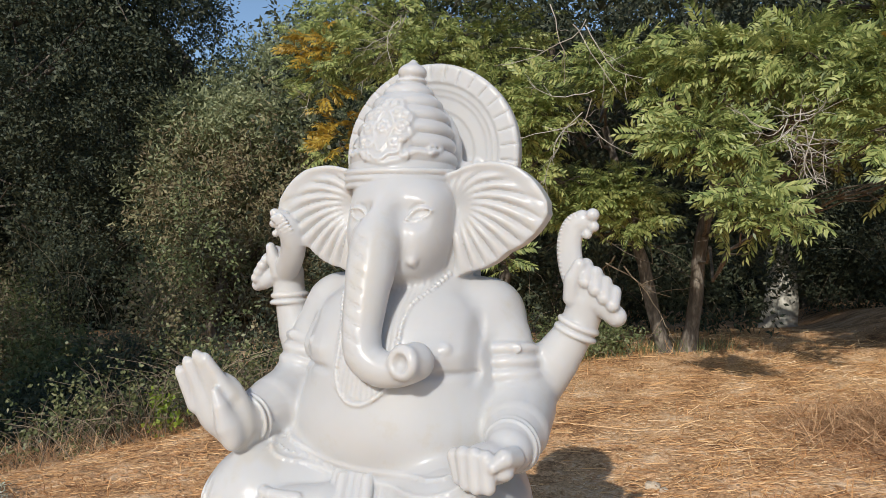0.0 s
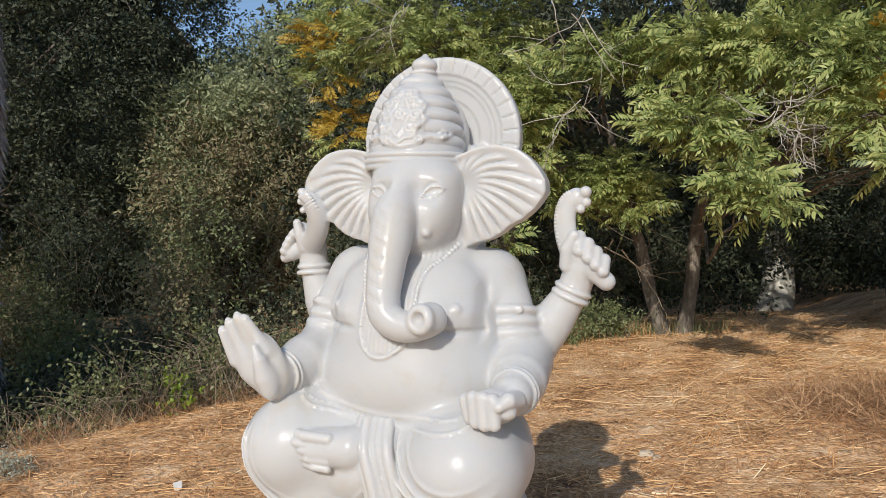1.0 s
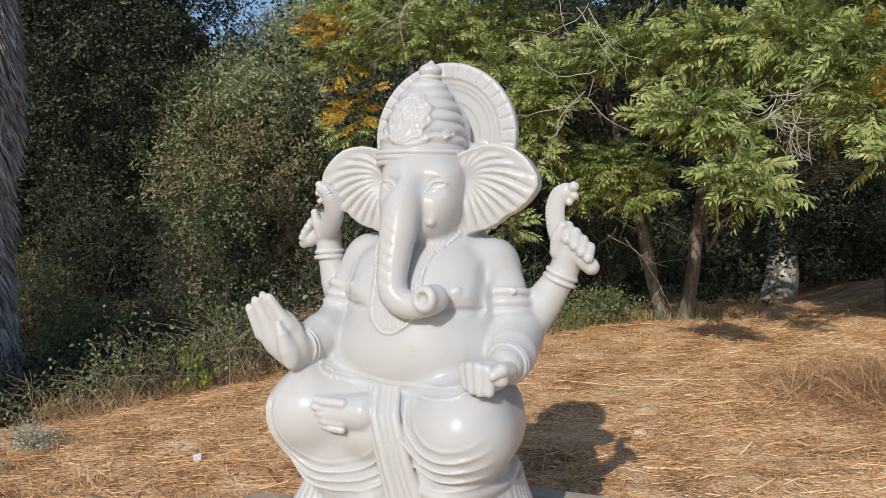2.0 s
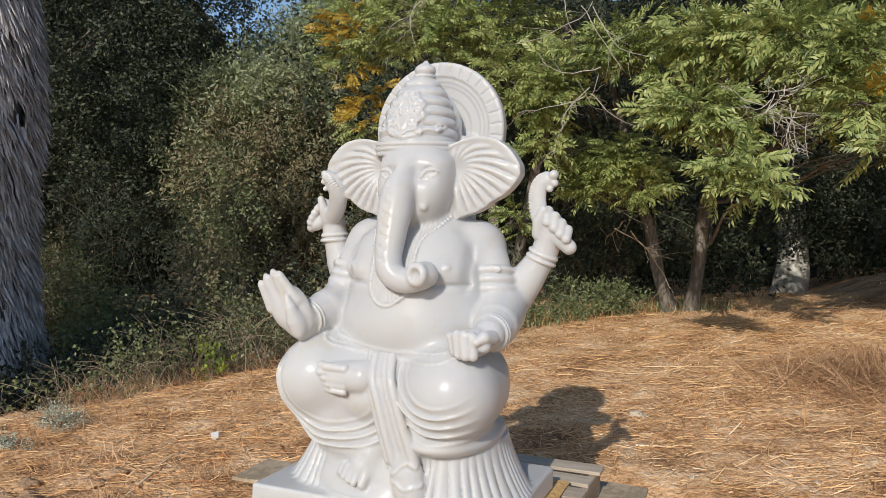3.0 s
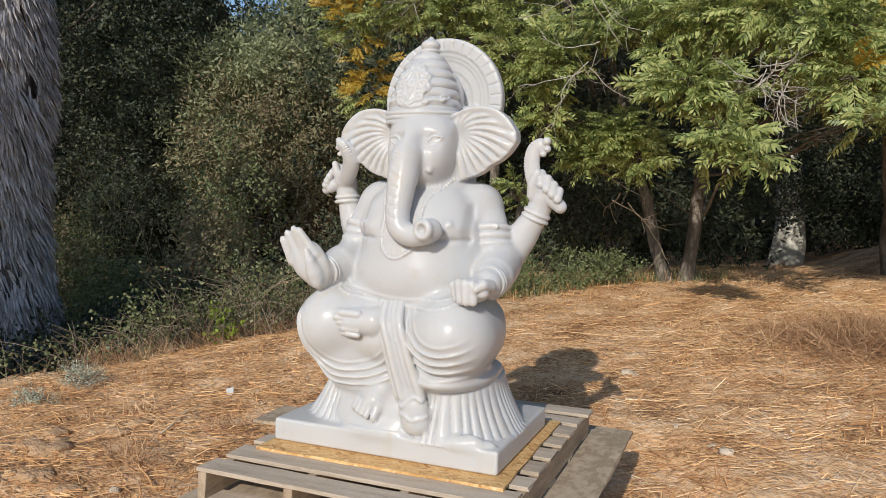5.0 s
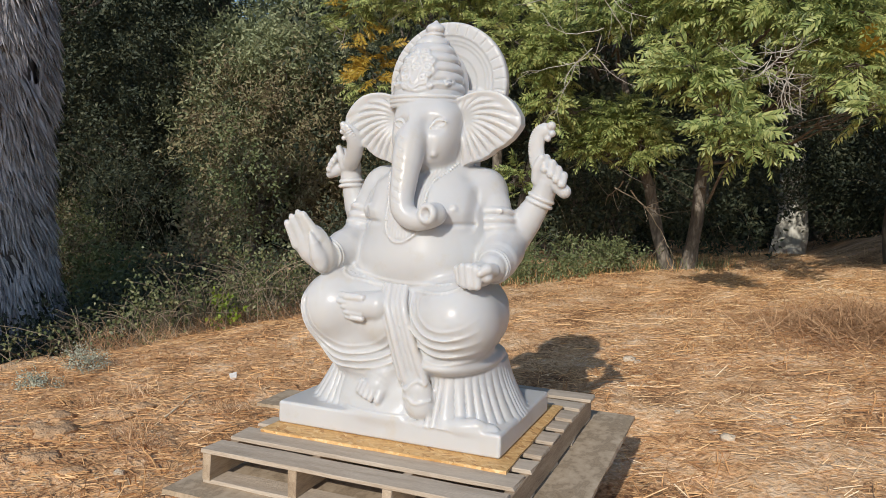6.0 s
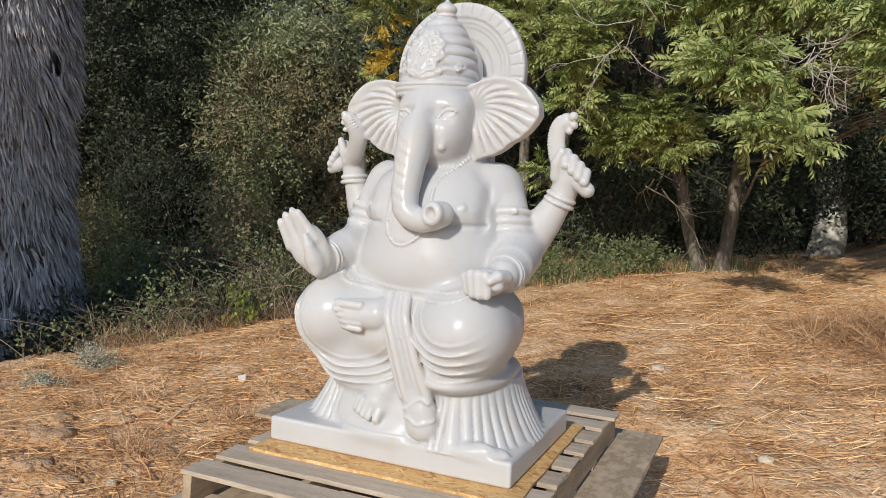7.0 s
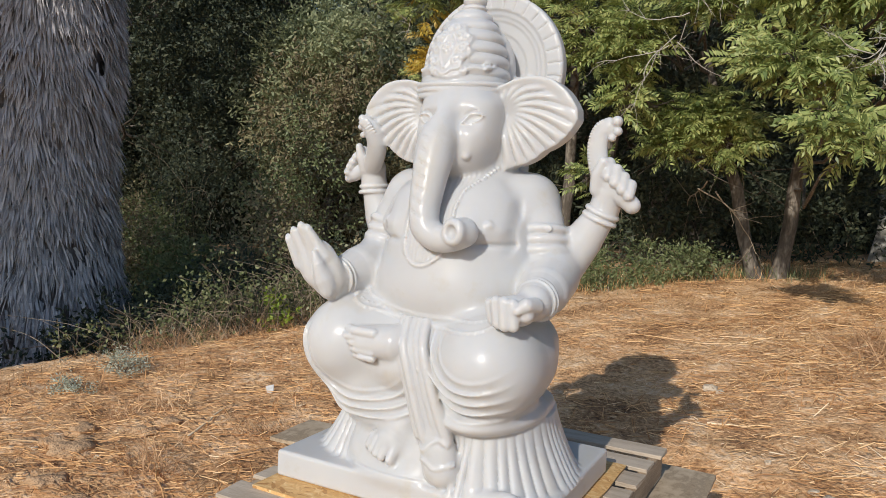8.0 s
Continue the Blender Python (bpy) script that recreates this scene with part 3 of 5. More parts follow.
def crown():
    def fn(x, y, z):
        s = np.clip((z - 1.575) / 0.315, 0, 1)
        cx, cy = 0.003 - 0.003 * s, 0.010 + 0.05 * s
        rho = np.sqrt((x - cx) ** 2 + ((y - cy) * 0.97) ** 2)
        r = np.interp(s, [0, 0.2, 0.35, 0.5, 0.65, 0.8, 0.92, 1.0], [0.158, 0.155, 0.147, 0.137, 0.120, 0.095, 0.067, 0.040])
        ph = np.clip((s - 0.17) / 0.83, 0, 1) * 6.0
        step = np.clip(np.sin(np.pi * (ph % 1.0)), 0, 1) ** 0.7
        plate = np.clip((0.092 - np.sqrt((x + 0.002) ** 2 + ((z - 1.715) * 0.9) ** 2)) / 0.008, 0, 1) * np.clip(-y / 0.03, 0, 1)
        r = r + np.where(s > 0.17, (0.012 * step - 0.005) * (1 - plate) + 0.006 * plate, 0.002)
        return np.maximum((rho - r) * 0.75, np.maximum(z - 1.892, 1.575 - z))
    return fn, (-0.2, -0.2, 1.575), (0.25, 0.25, 1.892)


def halo():
    hx, hz, big, y0 = 0.022, 1.69, 0.292, 0.205

    def fn(x, y, z):
        px, pz = x - hx, z - hz
        rho = np.sqrt(px * px + pz * pz)
        ang = np.arctan2(px, pz)
        band = np.clip((rho - 0.232) / 0.004, 0, 1)
        notch = np.clip((np.abs(((ang * 17 / np.pi) % 1.0) - 0.5) - 0.43) / 0.03, 0, 1) * band
        front = 0.030 - 0.007 * np.clip((0.232 - rho) / 0.006, 0, 1) - 0.004 * np.clip((0.210 - rho) / 0.005, 0, 1) - 0.004 * np.clip((0.192 - rho) / 0.005, 0, 1) - 0.005 * np.clip((0.150 - rho) / 0.006, 0, 1)
        front = front - 0.004 * notch
        f = np.maximum((y0 - y) - front, (y - y0) - 0.028)
        a, b = rho - big + 0.014, f + 0.014
        return np.minimum(np.maximum(a, b), 0) + np.sqrt(np.clip(a, 0, None) ** 2 + np.clip(b, 0, None) ** 2) - 0.014
    return fn, (hx - big, 0.16, 1.40), (hx + big, 0.24, hz + big)


def finger_row(S, bases, tips, r0, r1, k=0.004):
    for b, t in zip(bases, tips):
        mid = (np.array(b) + np.array(t)) / 2
        S.add(limb([b, mid, t], [r0, (r0 + r1) / 2, r1]), k)


def carve():
    S = Solid((-0.64, -0.53, 0.145), (0.72, 0.43, 2.0), CELL)
    # plinth and the spreading folds of the seat
    S.add(slab((0, 0.025, 0.2035), (0.515, 0.375, 0.0485), 0.012), 0.002)
    S.add(fluted_skirt(0.25, -0.02, 0.470, 0.24, (0.162, 0.270), (0.268, 0.335), 38), 0.012)
    S.add(fluted_skirt(-0.240, 0.0, 0.50, 0.24, (0.128, 0.180), (0.258, 0.290), 26), 0.012)
    S.add(slab((0.02, 0.06, 0.40), (0.27, 0.20, 0.17), 0.05), 0.03)
    S.add(ell((0.240, -0.095, 0.486), (0.172, 0.280, 0.060)), 0.010)
    S.add(ell((0.230, 0.020, 0.480), (0.164, 0.240, 0.050)), 0.015)
    # lap, thighs, shin
    S.add(ell((0.02, 0.03, 0.69), (0.38, 0.32, 0.19)), 0.06)
    S.add(limb([(0.13, 0.0, 0.68), (0.22, -0.15, 0.675), (0.285, -0.265, 0.672)], [0.19, 0.185, 0.168]), 0.05)
    S.add(limb([(-0.10, 0.0, 0.69), (-0.20, -0.14, 0.685), (-0.282, -0.25, 0.683)], [0.18, 0.172, 0.155]), 0.05)
    S.add(ell((0.0, -0.11, 0.64), (0.28, 0.245, 0.17)), 0.07)
    S.add(ell((0.245, -0.13, 0.67), (0.205, 0.24, 0.168)), 0.06)
    S.add(ell((-0.235, -0.12, 0.685), (0.195, 0.22, 0.155)), 0.06)
    S.add(limb([(-0.30, -0.18, 0.63), (-0.21, -0.20, 0.52), (-0.10, -0.21, 0.43)], [0.145, 0.135, 0.095]), 0.05)
    S.add(ell((-0.05, -0.11, 0.48), (0.22, 0.21, 0.11)), 0.04)

    # hanging folds of the cloth, in arcs under each knee
    def arcs(cx, cz, lo, hi, pitch, amp, side):
        def fn(x, y, z):
            px, pz = x - cx, z - cz
            rho = np.sqrt(px * px + pz * pz * 0.92) + 0.012 * np.sin(px * 14 + 1.0)
            m = np.clip((rho - lo) / 0.05, 0, 1) * np.clip((hi - rho) / 0.03, 0, 1) * np.clip(-pz / 0.06 + 0.9, 0, 1) * np.clip((0.02 - y) / 0.1, 0, 1)
            m = m * np.clip((px * side + 0.13) / 0.14, 0, 1) * np.clip((0.785 - z) / 0.06, 0, 1)
            saw = ((rho - lo) / pitch) % 1.0
            crest = np.exp(-((saw - 0.5) / 0.21) ** 2)
            return amp * m * (crest - 0.25)
        return fn
    S.swell(arcs(0.295, 0.800, 0.135, 0.300, 0.035, 0.0155, -1.0), (0.04, -0.5, 0.46), (0.48, 0.0, 0.87))
    S.swell(arcs(-0.15, 0.720, 0.175, 0.315, 0.031, 0.0120, 0.0), (-0.46, -0.5, 0.34), (0.10, 0.0, 0.76))

    # trunk of the body
    S.add(ell((CX, 0.14, 0.98), (0.28, 0.19, 0.36)), 0.06)
    S.add(ell((0.05, -0.005, 0.900), (0.325, 0.308, 0.205)), 0.05)
    S.add(ell((CX, 0.02, 1.09), (0.235, 0.262, 0.22)), 0.10)
    S.add(ell((0.055, -0.015, 1.030), (0.255, 0.250, 0.165)), 0.10)
    for s in (1, -1):
        S.add(ell((CX + s * 0.110, -0.055, 1.135), (0.145, 0.155, 0.135)), 0.09)
        S.add(ell((CX + s * (0.222 if s > 0 else 0.236), 0.07, 1.195), (0.108, 0.13, 0.108)), 0.05)
    S.add(ell((CX, 0.04, 1.285), (0.18, 0.17, 0.11)), 0.05)

    def creases(x, y, z):
        q = np.abs(x - CX)
        front = np.clip((-0.03 - y) / 0.06, 0, 1)
        under = np.clip((q - 0.10) / 0.05, 0, 1) * np.clip((0.275 - q) / 0.03, 0, 1)
        fold = 0.012 * np.exp(-((z - 1.112) / 0.034) ** 2) - 0.010 * np.exp(-((z - 1.060) / 0.010) ** 2)
        tall = np.clip((z - 1.02) / 0.04, 0, 1) * np.clip((1.235 - z) / 0.05, 0, 1)
        side = 0.012 * np.exp(-((x - 0.290 + 0.08 * np.clip(z - 1.13, 0, 1)) / 0.013) ** 2) + 0.011 * np.exp(-((x + 0.184) / 0.020) ** 2)
        return front * (fold * under - side * tall)
    for s in (1, -1):
        nx = CX + s * 0.195
        S.add(ell((nx, S.front(nx, 1.127) - 0.002, 1.127), (0.009, 0.009, 0.009)), 0.008)

    S.swell(creases, (-0.26, -0.40, 0.98), (0.36, 0.0, 1.26))

    # garland with a beaded edge, laid on the chest
    def bib(x, y, z):
        side = 0.092 + 0.06 * np.clip((z - 1.22) / 0.1, 0, 1) - 0.10 * np.clip((1.03 - z) / 0.05, 0, 1) ** 2
        m = np.clip((side - np.abs(x - 0.028)) / 0.006, 0, 1) * np.clip((z - 0.99) / 0.006, 0, 1) * np.clip((1.34 - z) / 0.05, 0, 1) * np.clip((-0.08 - y) / 0.04, 0, 1)
        lines = np.clip(np.cos((x - 0.028) * 420) * 1.3, -1, 1)
        return m * (0.0025 + 0.0009 * lines)
    S.swell(bib, (-0.16, -0.40, 0.97), (0.22, 0.0, 1.35))
    edge = spline([(0.188, 1.325), (0.160, 1.275), (0.128, 1.235), (0.118, 1.18), (0.118, 1.10), (0.105, 1.03), (0.06, 0.990), (0.02, 0.980), (-0.018, 0.995), (-0.045, 1.04), (-0.048, 1.11), (-0.055, 1.18), (-0.09, 1.25), (-0.125, 1.30)], 78)
    for q in S.laid(edge, 0.001):
        S.add(ell(q, (0.0066, 0.0066, 0.0066)), 0.002)
    # belt: two ridges and a row of studs, laid round the belly
    belt = spline([(-0.262, 0.878), (-0.20, 0.848), (-0.06, 0.822), (0.09, 0.812), (0.25, 0.822), (0.35, 0.855)], 60)
    S.add(limb(S.laid(belt, -0.003), [0.0065] * 60), 0.006)
    S.add(limb(S.laid(belt + np.array([0, -0.030]), -0.003), [0.0065] * 60), 0.006)
    for q in S.laid(belt[:26:2] + np.array([0, -0.015]), 0.0):
        S.add(ell(q, (0.0045, 0.0035, 0.0045)), 0.003)

    # front arm with the raised open palm
    S.add(limb([(-0.215, 0.06, 1.195), (-0.262, 0.03, 1.12)], [0.102, 0.088]), 0.05)
    S.add(limb([(-0.262, 0.03, 1.12), (-0.290, 0.015, 1.07), (-0.318, -0.01, 0.95)], [0.086, 0.080, 0.080]), 0.014)
    S.add(limb([(-0.316, -0.01, 0.950), (-0.312, -0.15, 0.925), (-0.330, -0.265, 0.900)], [0.092, 0.086, 0.064]), 0.03)
    S.add(ell((-0.352, -0.318, 0.935), (0.070, 0.040, 0.108), 24), 0.03)
    S.add(ell((-0.398, -0.328, 0.938), (0.046, 0.034, 0.062), 24), 0.03)
    base = [(-0.443, -0.340, 0.947), (-0.405, -0.340, 0.963), (-0.365, -0.340, 0.976), (-0.331, -0.340, 0.982)]
    tip = [(-0.474, -0.362, 1.033), (-0.451, -0.362, 1.060), (-0.420, -0.362, 1.079), (-0.393, -0.362, 1.073)]
    finger_row(S, base, tip, 0.0215, 0.0155, 0.017)
    for b, t in zip(base, tip):
        S.add(ell(np.array(t) + np.array((-0.003, -0.002, 0.006)), (0.0125, 0.010, 0.016), 25), 0.006)
    S.add(ell((-0.318, -0.352, 0.892), (0.034, 0.030, 0.056), 12), 0.018)
    S.add(limb([(-0.322, -0.362, 0.905), (-0.334, -0.374, 0.955), (-0.352, -0.376, 0.995)], [0.030, 0.022, 0.010]), 0.014)
    for y0, r in ((-0.250, 0.070), (-0.268, 0.066)):
        S.add(hoop((-0.326, y0, 0.905), (0.12, 1.0, 0.18), r, 0.0055), 0.004)
    # front arm with the closed fist
    S.add(limb([(0.258, 0.06, 1.195), (0.308, 0.03, 1.13)], [0.100, 0.089]), 0.04)
    S.add(limb([(0.308, 0.03, 1.13), (0.334, 0.006, 1.08), (0.362, -0.008, 0.965)], [0.089, 0.086, 0.093]), 0.012)
    S.add(limb([(0.375, 0.0, 0.955), (0.404, -0.13, 0.920), (0.416, -0.245, 0.895)], [0.104, 0.086, 0.058]), 0.025)
    S.add(ell((0.382, -0.305, 0.872), (0.066, 0.062, 0.050)), 0.018)
    finger_row(S, [(0.310, -0.338, 0.890), (0.336, -0.354, 0.900), (0.364, -0.362, 0.902), (0.392, -0.362, 0.898)],
               [(0.324, -0.344, 0.842), (0.348, -0.362, 0.836), (0.374, -0.370, 0.833), (0.400, -0.366, 0.834)], 0.0205, 0.0185, 0.007)
    S.add(limb([(0.444, -0.305, 0.893), (0.434, -0.352, 0.900), (0.414, -0.374, 0.884)], [0.026, 0.023, 0.015]), 0.007)
    S.add(ell((0.428, -0.340, 0.866), (0.026, 0.026, 0.022)), 0.008)
    for y0, r in ((-0.208, 0.068), (-0.226, 0.065)):
        S.add(hoop((0.414, y0, 0.899), (0.03, 1.0, 0.1), r, 0.0055), 0.004)
    # armlets and their badges
    for z0 in (1.103, 1.068, 1.033):
        S.add(hoop((0.334 + (1.08 - z0) * 0.2, 0.006 - (1.08 - z0) * 0.18, z0), (-0.14, 0.20, 1), 0.081, 0.0150), 0.008)
        S.add(hoop((-0.292 - (1.07 - z0) * 0.2, 0.014 - (1.07 - z0) * 0.2, z0 - 0.005), (0.16, 0.20, 1), 0.073, 0.0155), 0.008)
    for bx, bz in ((0.382, 1.122), (-0.315, 1.122)):
        by = S.front(bx, bz)
        S.add(ell((bx, by + 0.003, bz), (0.017, 0.006, 0.013)), 0.006)

    # raised back arm with the goad
    S.add(limb([(0.32, 0.10, 1.03), (0.396, 0.08, 0.985), (0.460, 0.078, 1.08), (0.525, 0.075, 1.18)], [0.080, 0.074, 0.067, 0.050]), 0.025)
    S.add(limb([(0.525, 0.075, 1.18), (0.548, 0.075, 1.25), (0.553, 0.07, 1.30)], [0.048, 0.057, 0.048]), 0.015)
    S.add(limb([(0.545, 0.048, 1.285), (0.598, 0.048, 1.240), (0.630, 0.050, 1.212)], [0.030, 0.032, 0.029]), 0.008)
    finger_row(S, [(0.546, 0.045, 1.350), (0.574, 0.040, 1.328), (0.600, 0.040, 1.303), (0.624, 0.042, 1.278)],
               [(0.550, 0.020, 1.305), (0.578, 0.016, 1.284), (0.602, 0.016, 1.262), (0.624, 0.020, 1.243)], 0.0205, 0.019, 0.005)
    S.add(limb([(0.510, 0.045, 1.26), (0.512, 0.030, 1.31), (0.532, 0.024, 1.352)], [0.026, 0.023, 0.017]), 0.008)
    goad = spline([(0.520, 0.075, 1.29), (0.500, 0.072, 1.35), (0.494, 0.07, 1.41), (0.506, 0.07, 1.455), (0.530, 0.07, 1.472)], 24)
    S.add(limb(goad, np.linspace(0.037, 0.033, 24), 1.45), 0.006)
    for q, r in (((0.560, 0.060, 1.490), 0.019), ((0.562, 0.066, 1.458), 0.016), ((0.545, 0.064, 1.436), 0.014)):
        S.add(ell(q, (r, r * 1.1, r)), 0.004)
    for i in range(3, 22):
        c, nx = goad[i], goad[i] - goad[i - 1]
        out = unit(np.array([-nx[2], 0, nx[0]]))
        S.add(ell(c + out * 0.025 + np.array([0, -0.014, 0]), (0.0085, 0.009, 0.0032), -math.degrees(math.atan2(out[2], -out[0]))), 0.002)
    for s, r in ((0.0, 0.054), (0.022, 0.055)):
        S.add(hoop((0.524 - 0.4 * s, 0.075, 1.182 - s), (0.42, 0, 1), r, 0.0085), 0.004)
    # raised back arm with the noose
    S.add(limb([(-0.25, 0.11, 1.06), (-0.340, 0.10, 1.00), (-0.384, 0.09, 1.11), (-0.416, 0.082, 1.235)], [0.08, 0.072, 0.062, 0.048]), 0.020)
    S.add(limb([(-0.416, 0.08, 1.24), (-0.420, 0.075, 1.30), (-0.425, 0.07, 1.345)], [0.048, 0.052, 0.044]), 0.015)
    finger_row(S, [(-0.450, 0.05, 1.372), (-0.466, 0.045, 1.352), (-0.480, 0.042, 1.330), (-0.492, 0.042, 1.308)],
               [(-0.468, 0.022, 1.345), (-0.482, 0.020, 1.325), (-0.494, 0.020, 1.305), (-0.504, 0.022, 1.285)], 0.0185, 0.017, 0.005)
    S.add(limb([(-0.445, 0.05, 1.30), (-0.486, 0.042, 1.275), (-0.510, 0.042, 1.262)], [0.028, 0.027, 0.020]), 0.006)
    S.add(limb([(-0.430, 0.035, 1.30), (-0.440, 0.020, 1.345), (-0.450, 0.016, 1.385)], [0.022, 0.020, 0.015]), 0.006)
    noose = spline([(-0.425, 0.06, 1.30), (-0.372, 0.01, 1.342), (-0.338, -0.03, 1.390), (-0.336, -0.055, 1.43), (-0.358, -0.062, 1.462), (-0.378, -0.062, 1.480)], 18)
    S.add(limb(noose, np.interp(np.linspace(0, 1, 18), [0, 0.4, 0.7, 1], [0.040, 0.040, 0.034, 0.020]), 1.2), 0.006)
    for q, r in (((-0.382, -0.070, 1.487), 0.015), ((-0.386, -0.068, 1.455), 0.013), ((-0.376, -0.072, 1.425), 0.011)):
        S.add(ell(q, (r, r, r)), 0.005)
    for i in range(1, 17):
        S.add(ell(noose[i] + np.array([0.006, -0.028, 0.002]), (0.023, 0.008, 0.0052), 28), 0.004)
    for s, r in ((0.0, 0.053), (0.022, 0.055)):
        S.add(hoop((-0.415, 0.082, 1.232 - s), (-0.08, 0, 1), r, 0.0085), 0.004)

    # head, brow, cheeks
    hx = 0.050
    S.add(ell((0.031, -0.008, 1.482), (0.148, 0.190, 0.165)), 0.03)
    S.add(ell((0.034, -0.050, 1.40), (0.140, 0.160, 0.105)), 0.05)
    S.add(ell((0.018, 0.005, 1.555), (0.156, 0.150, 0.060)), 0.03)
    S.add(ell((hx, -0.10, 1.335), (0.085, 0.11, 0.05)), 0.03)
    nose = spline([(0.034, -0.120, 1.535), (0.028, -0.182, 1.475), (0.033, -0.232, 1.390), (0.036, -0.263, 1.310), (0.036, -0.286, 1.235), (0.037, -0.304, 1.165),
                   (0.050, -0.314, 1.112), (0.086, -0.318, 1.084), (0.126, -0.318, 1.078), (0.166, -0.314, 1.088), (0.189, -0.312, 1.103)], 66)
    size = np.interp(np.linspace(0, 10, 66), range(11), [0.056, 0.056, 0.063, 0.061, 0.056, 0.051, 0.050, 0.047, 0.045, 0.045, 0.046])
    for s in (1, -1):
        S.add(ell((hx + s * 0.050, -0.085, 1.520), (0.080, 0.080, 0.050)), 0.04)
        S.add(ell((hx + s * 0.080, -0.095, 1.470), (0.055, 0.080, 0.070)), 0.05)
        S.add(ell((hx + s * 0.073, -0.115, 1.400), (0.052, 0.085, 0.075)), 0.05)
    S.add(limb(nose[:20], size[:20] * np.linspace(0.85, 1.0, 20)), 0.030)
    S.add(limb(nose[12:], size[12:]), 0.012)
    for s in (1, -1):
        # almond eye between its lids, under a fold
        ex, ez = hx + s * 0.088, 1.474

        S.cut(ell((ex, S.front(ex, ez) - 0.024, ez + 0.004), (0.052, 0.032, 0.032), -20 * s), 0.026)

        def eye(x, y, z, ex=ex, s=s):
            px, pz = (x - ex) * s, z - ez
            u, v = px * 0.92 + pz * 0.39, pz * 0.92 - px * 0.39
            e = np.clip(1 - (u / 0.034) ** 2, 0, 1)
            hi, lo = 0.017 * e, -0.011 * e
            inner = np.clip((hi - v) * (v - lo) / 0.00021, 0, 1)
            relief = 0.0065 * np.exp(-((v - hi) / 0.0042) ** 2) + 0.0040 * np.exp(-((v - lo) / 0.0038) ** 2) + 0.0065 * np.sqrt(inner) - 0.0050 * np.clip(inner * 12, 0, 1)
            relief = 1.4 * relief - 0.0050 * e * np.exp(-((v - hi - 0.0125) / 0.004) ** 2)
            return relief * np.clip((0.040 - np.abs(u)) / 0.010, 0, 1) * np.clip((-0.06 - y) / 0.02, 0, 1)
        S.swell(eye, (ex - 0.055, -0.24, ez - 0.045), (ex + 0.055, -0.05, ez + 0.055))
        # short tusk in its socket
        tx = hx + s * 0.068
        S.add(limb([(tx, -0.150, 1.408), (tx + s * 0.004, -0.178, 1.372), (tx + s * 0.005, -0.188, 1.352)], [0.028, 0.023, 0.016]), 0.008)
        S.add(ear(s), 0.012)
    # open tip of the trunk
    S.add(limb([(0.189, -0.312, 1.103), (0.182, -0.345, 1.105)], [0.046, 0.043]), 0.010)
    S.add(hoop((0.178, -0.362, 1.105), (-0.35, -1, 0.05), 0.031, 0.013), 0.010)
    S.cut(ell((0.172, -0.388, 1.105), (0.025, 0.032, 0.025)), 0.010)

    def rings(x, y, z):
        mid = np.interp(z, [1.08, 1.165, 1.31, 1.39, 1.48], [0.045, 0.030, 0.026, 0.022, 0.020])
        m = np.clip((1.46 - z) / 0.05, 0, 1) * np.clip((z - 1.10) / 0.04, 0, 1) * np.clip((-0.19 - y) / 0.03, 0, 1) * np.exp(-((x - mid) / 0.021) ** 4)
        ph = ((z + 0.45 * x) / 0.041) % 1.0
        return -0.0034 * m * (np.exp(-((ph - 0.42) / 0.065) ** 2) + np.exp(-((ph - 0.62) / 0.065) ** 2))
    S.swell(rings, (-0.06, -0.42, 1.08), (0.12, -0.15, 1.46))

    # crown with its bands, panel of relief, scrolls and finial
    S.add(crown(), 0.006)
    for z0, r in ((1.569, 0.157), (1.588, 0.160), (1.607, 0.160)):
        S.add(hoop((0.006, 0.000, z0), (0.0, -0.06, 1), r, 0.0090), 0.004)
    # raised panel: scalloped rim, rosette, paired scrolls
    ros = (-0.002, 1.722)

    def panel(x, y, z):
        px, pz = x - ros[0], z - ros[1]
        rho, ang = np.sqrt(px * px + (pz * 0.88) ** 2), np.arctan2(pz, px)
        edge = 0.084 + 0.005 * np.cos(ang * 9 + 1.57) + 0.012 * np.exp(-((ang - 1.57) / 0.3) ** 2)
        m = np.clip((edge - rho) / 0.005, 0, 1) * np.clip((-0.02 - y) / 0.03, 0, 1)
        return m * (0.003 + 0.003 * np.exp(-((edge - rho - 0.008) / 0.005) ** 2))
    S.swell(panel, (-0.11, -0.22, 1.61), (0.11, -0.01, 1.84))

    def scroll(cx, cz, r, turn, sign, thick):
        th = np.linspace(0.0, 7.2, 18)
        w = r * (1 - th / 10)
        S.add(limb(S.laid(np.stack([cx + sign * w * np.cos(th + turn), cz + w * np.sin(th + turn)], -1), -0.001), [thick] * 18), 0.003)
    for k in range(7):
        a = k * 2 * math.pi / 7
        S.add(ell(S.laid([(ros[0] + 0.016 * math.cos(a), 1.728 + 0.016 * math.sin(a))])[0], (0.008, 0.006, 0.008)), 0.003)
    S.add(ell(S.laid([(ros[0], 1.728)])[0], (0.008, 0.009, 0.008)), 0.003)
    for s in (1, -1):
        for cx, cz, r, turn in ((0.052, 1.725, 0.020, 0.5), (0.030, 1.770, 0.018, 1.2), (0.040, 1.678, 0.019, -0.6), (0.016, 1.800, 0.010, 1.5), (0.064, 1.690, 0.010, 0.0), (0.056, 1.762, 0.011, 0.8)):
            scroll(ros[0] + s * cx, cz, r, turn, s, 0.0060)
        S.add(limb(S.laid(spline([(ros[0] + s * 0.004, 1.655), (ros[0] + s * 0.022, 1.690), (ros[0] + s * 0.030, 1.735), (ros[0] + s * 0.010, 1.775)], 14)), [0.0042] * 14), 0.003)
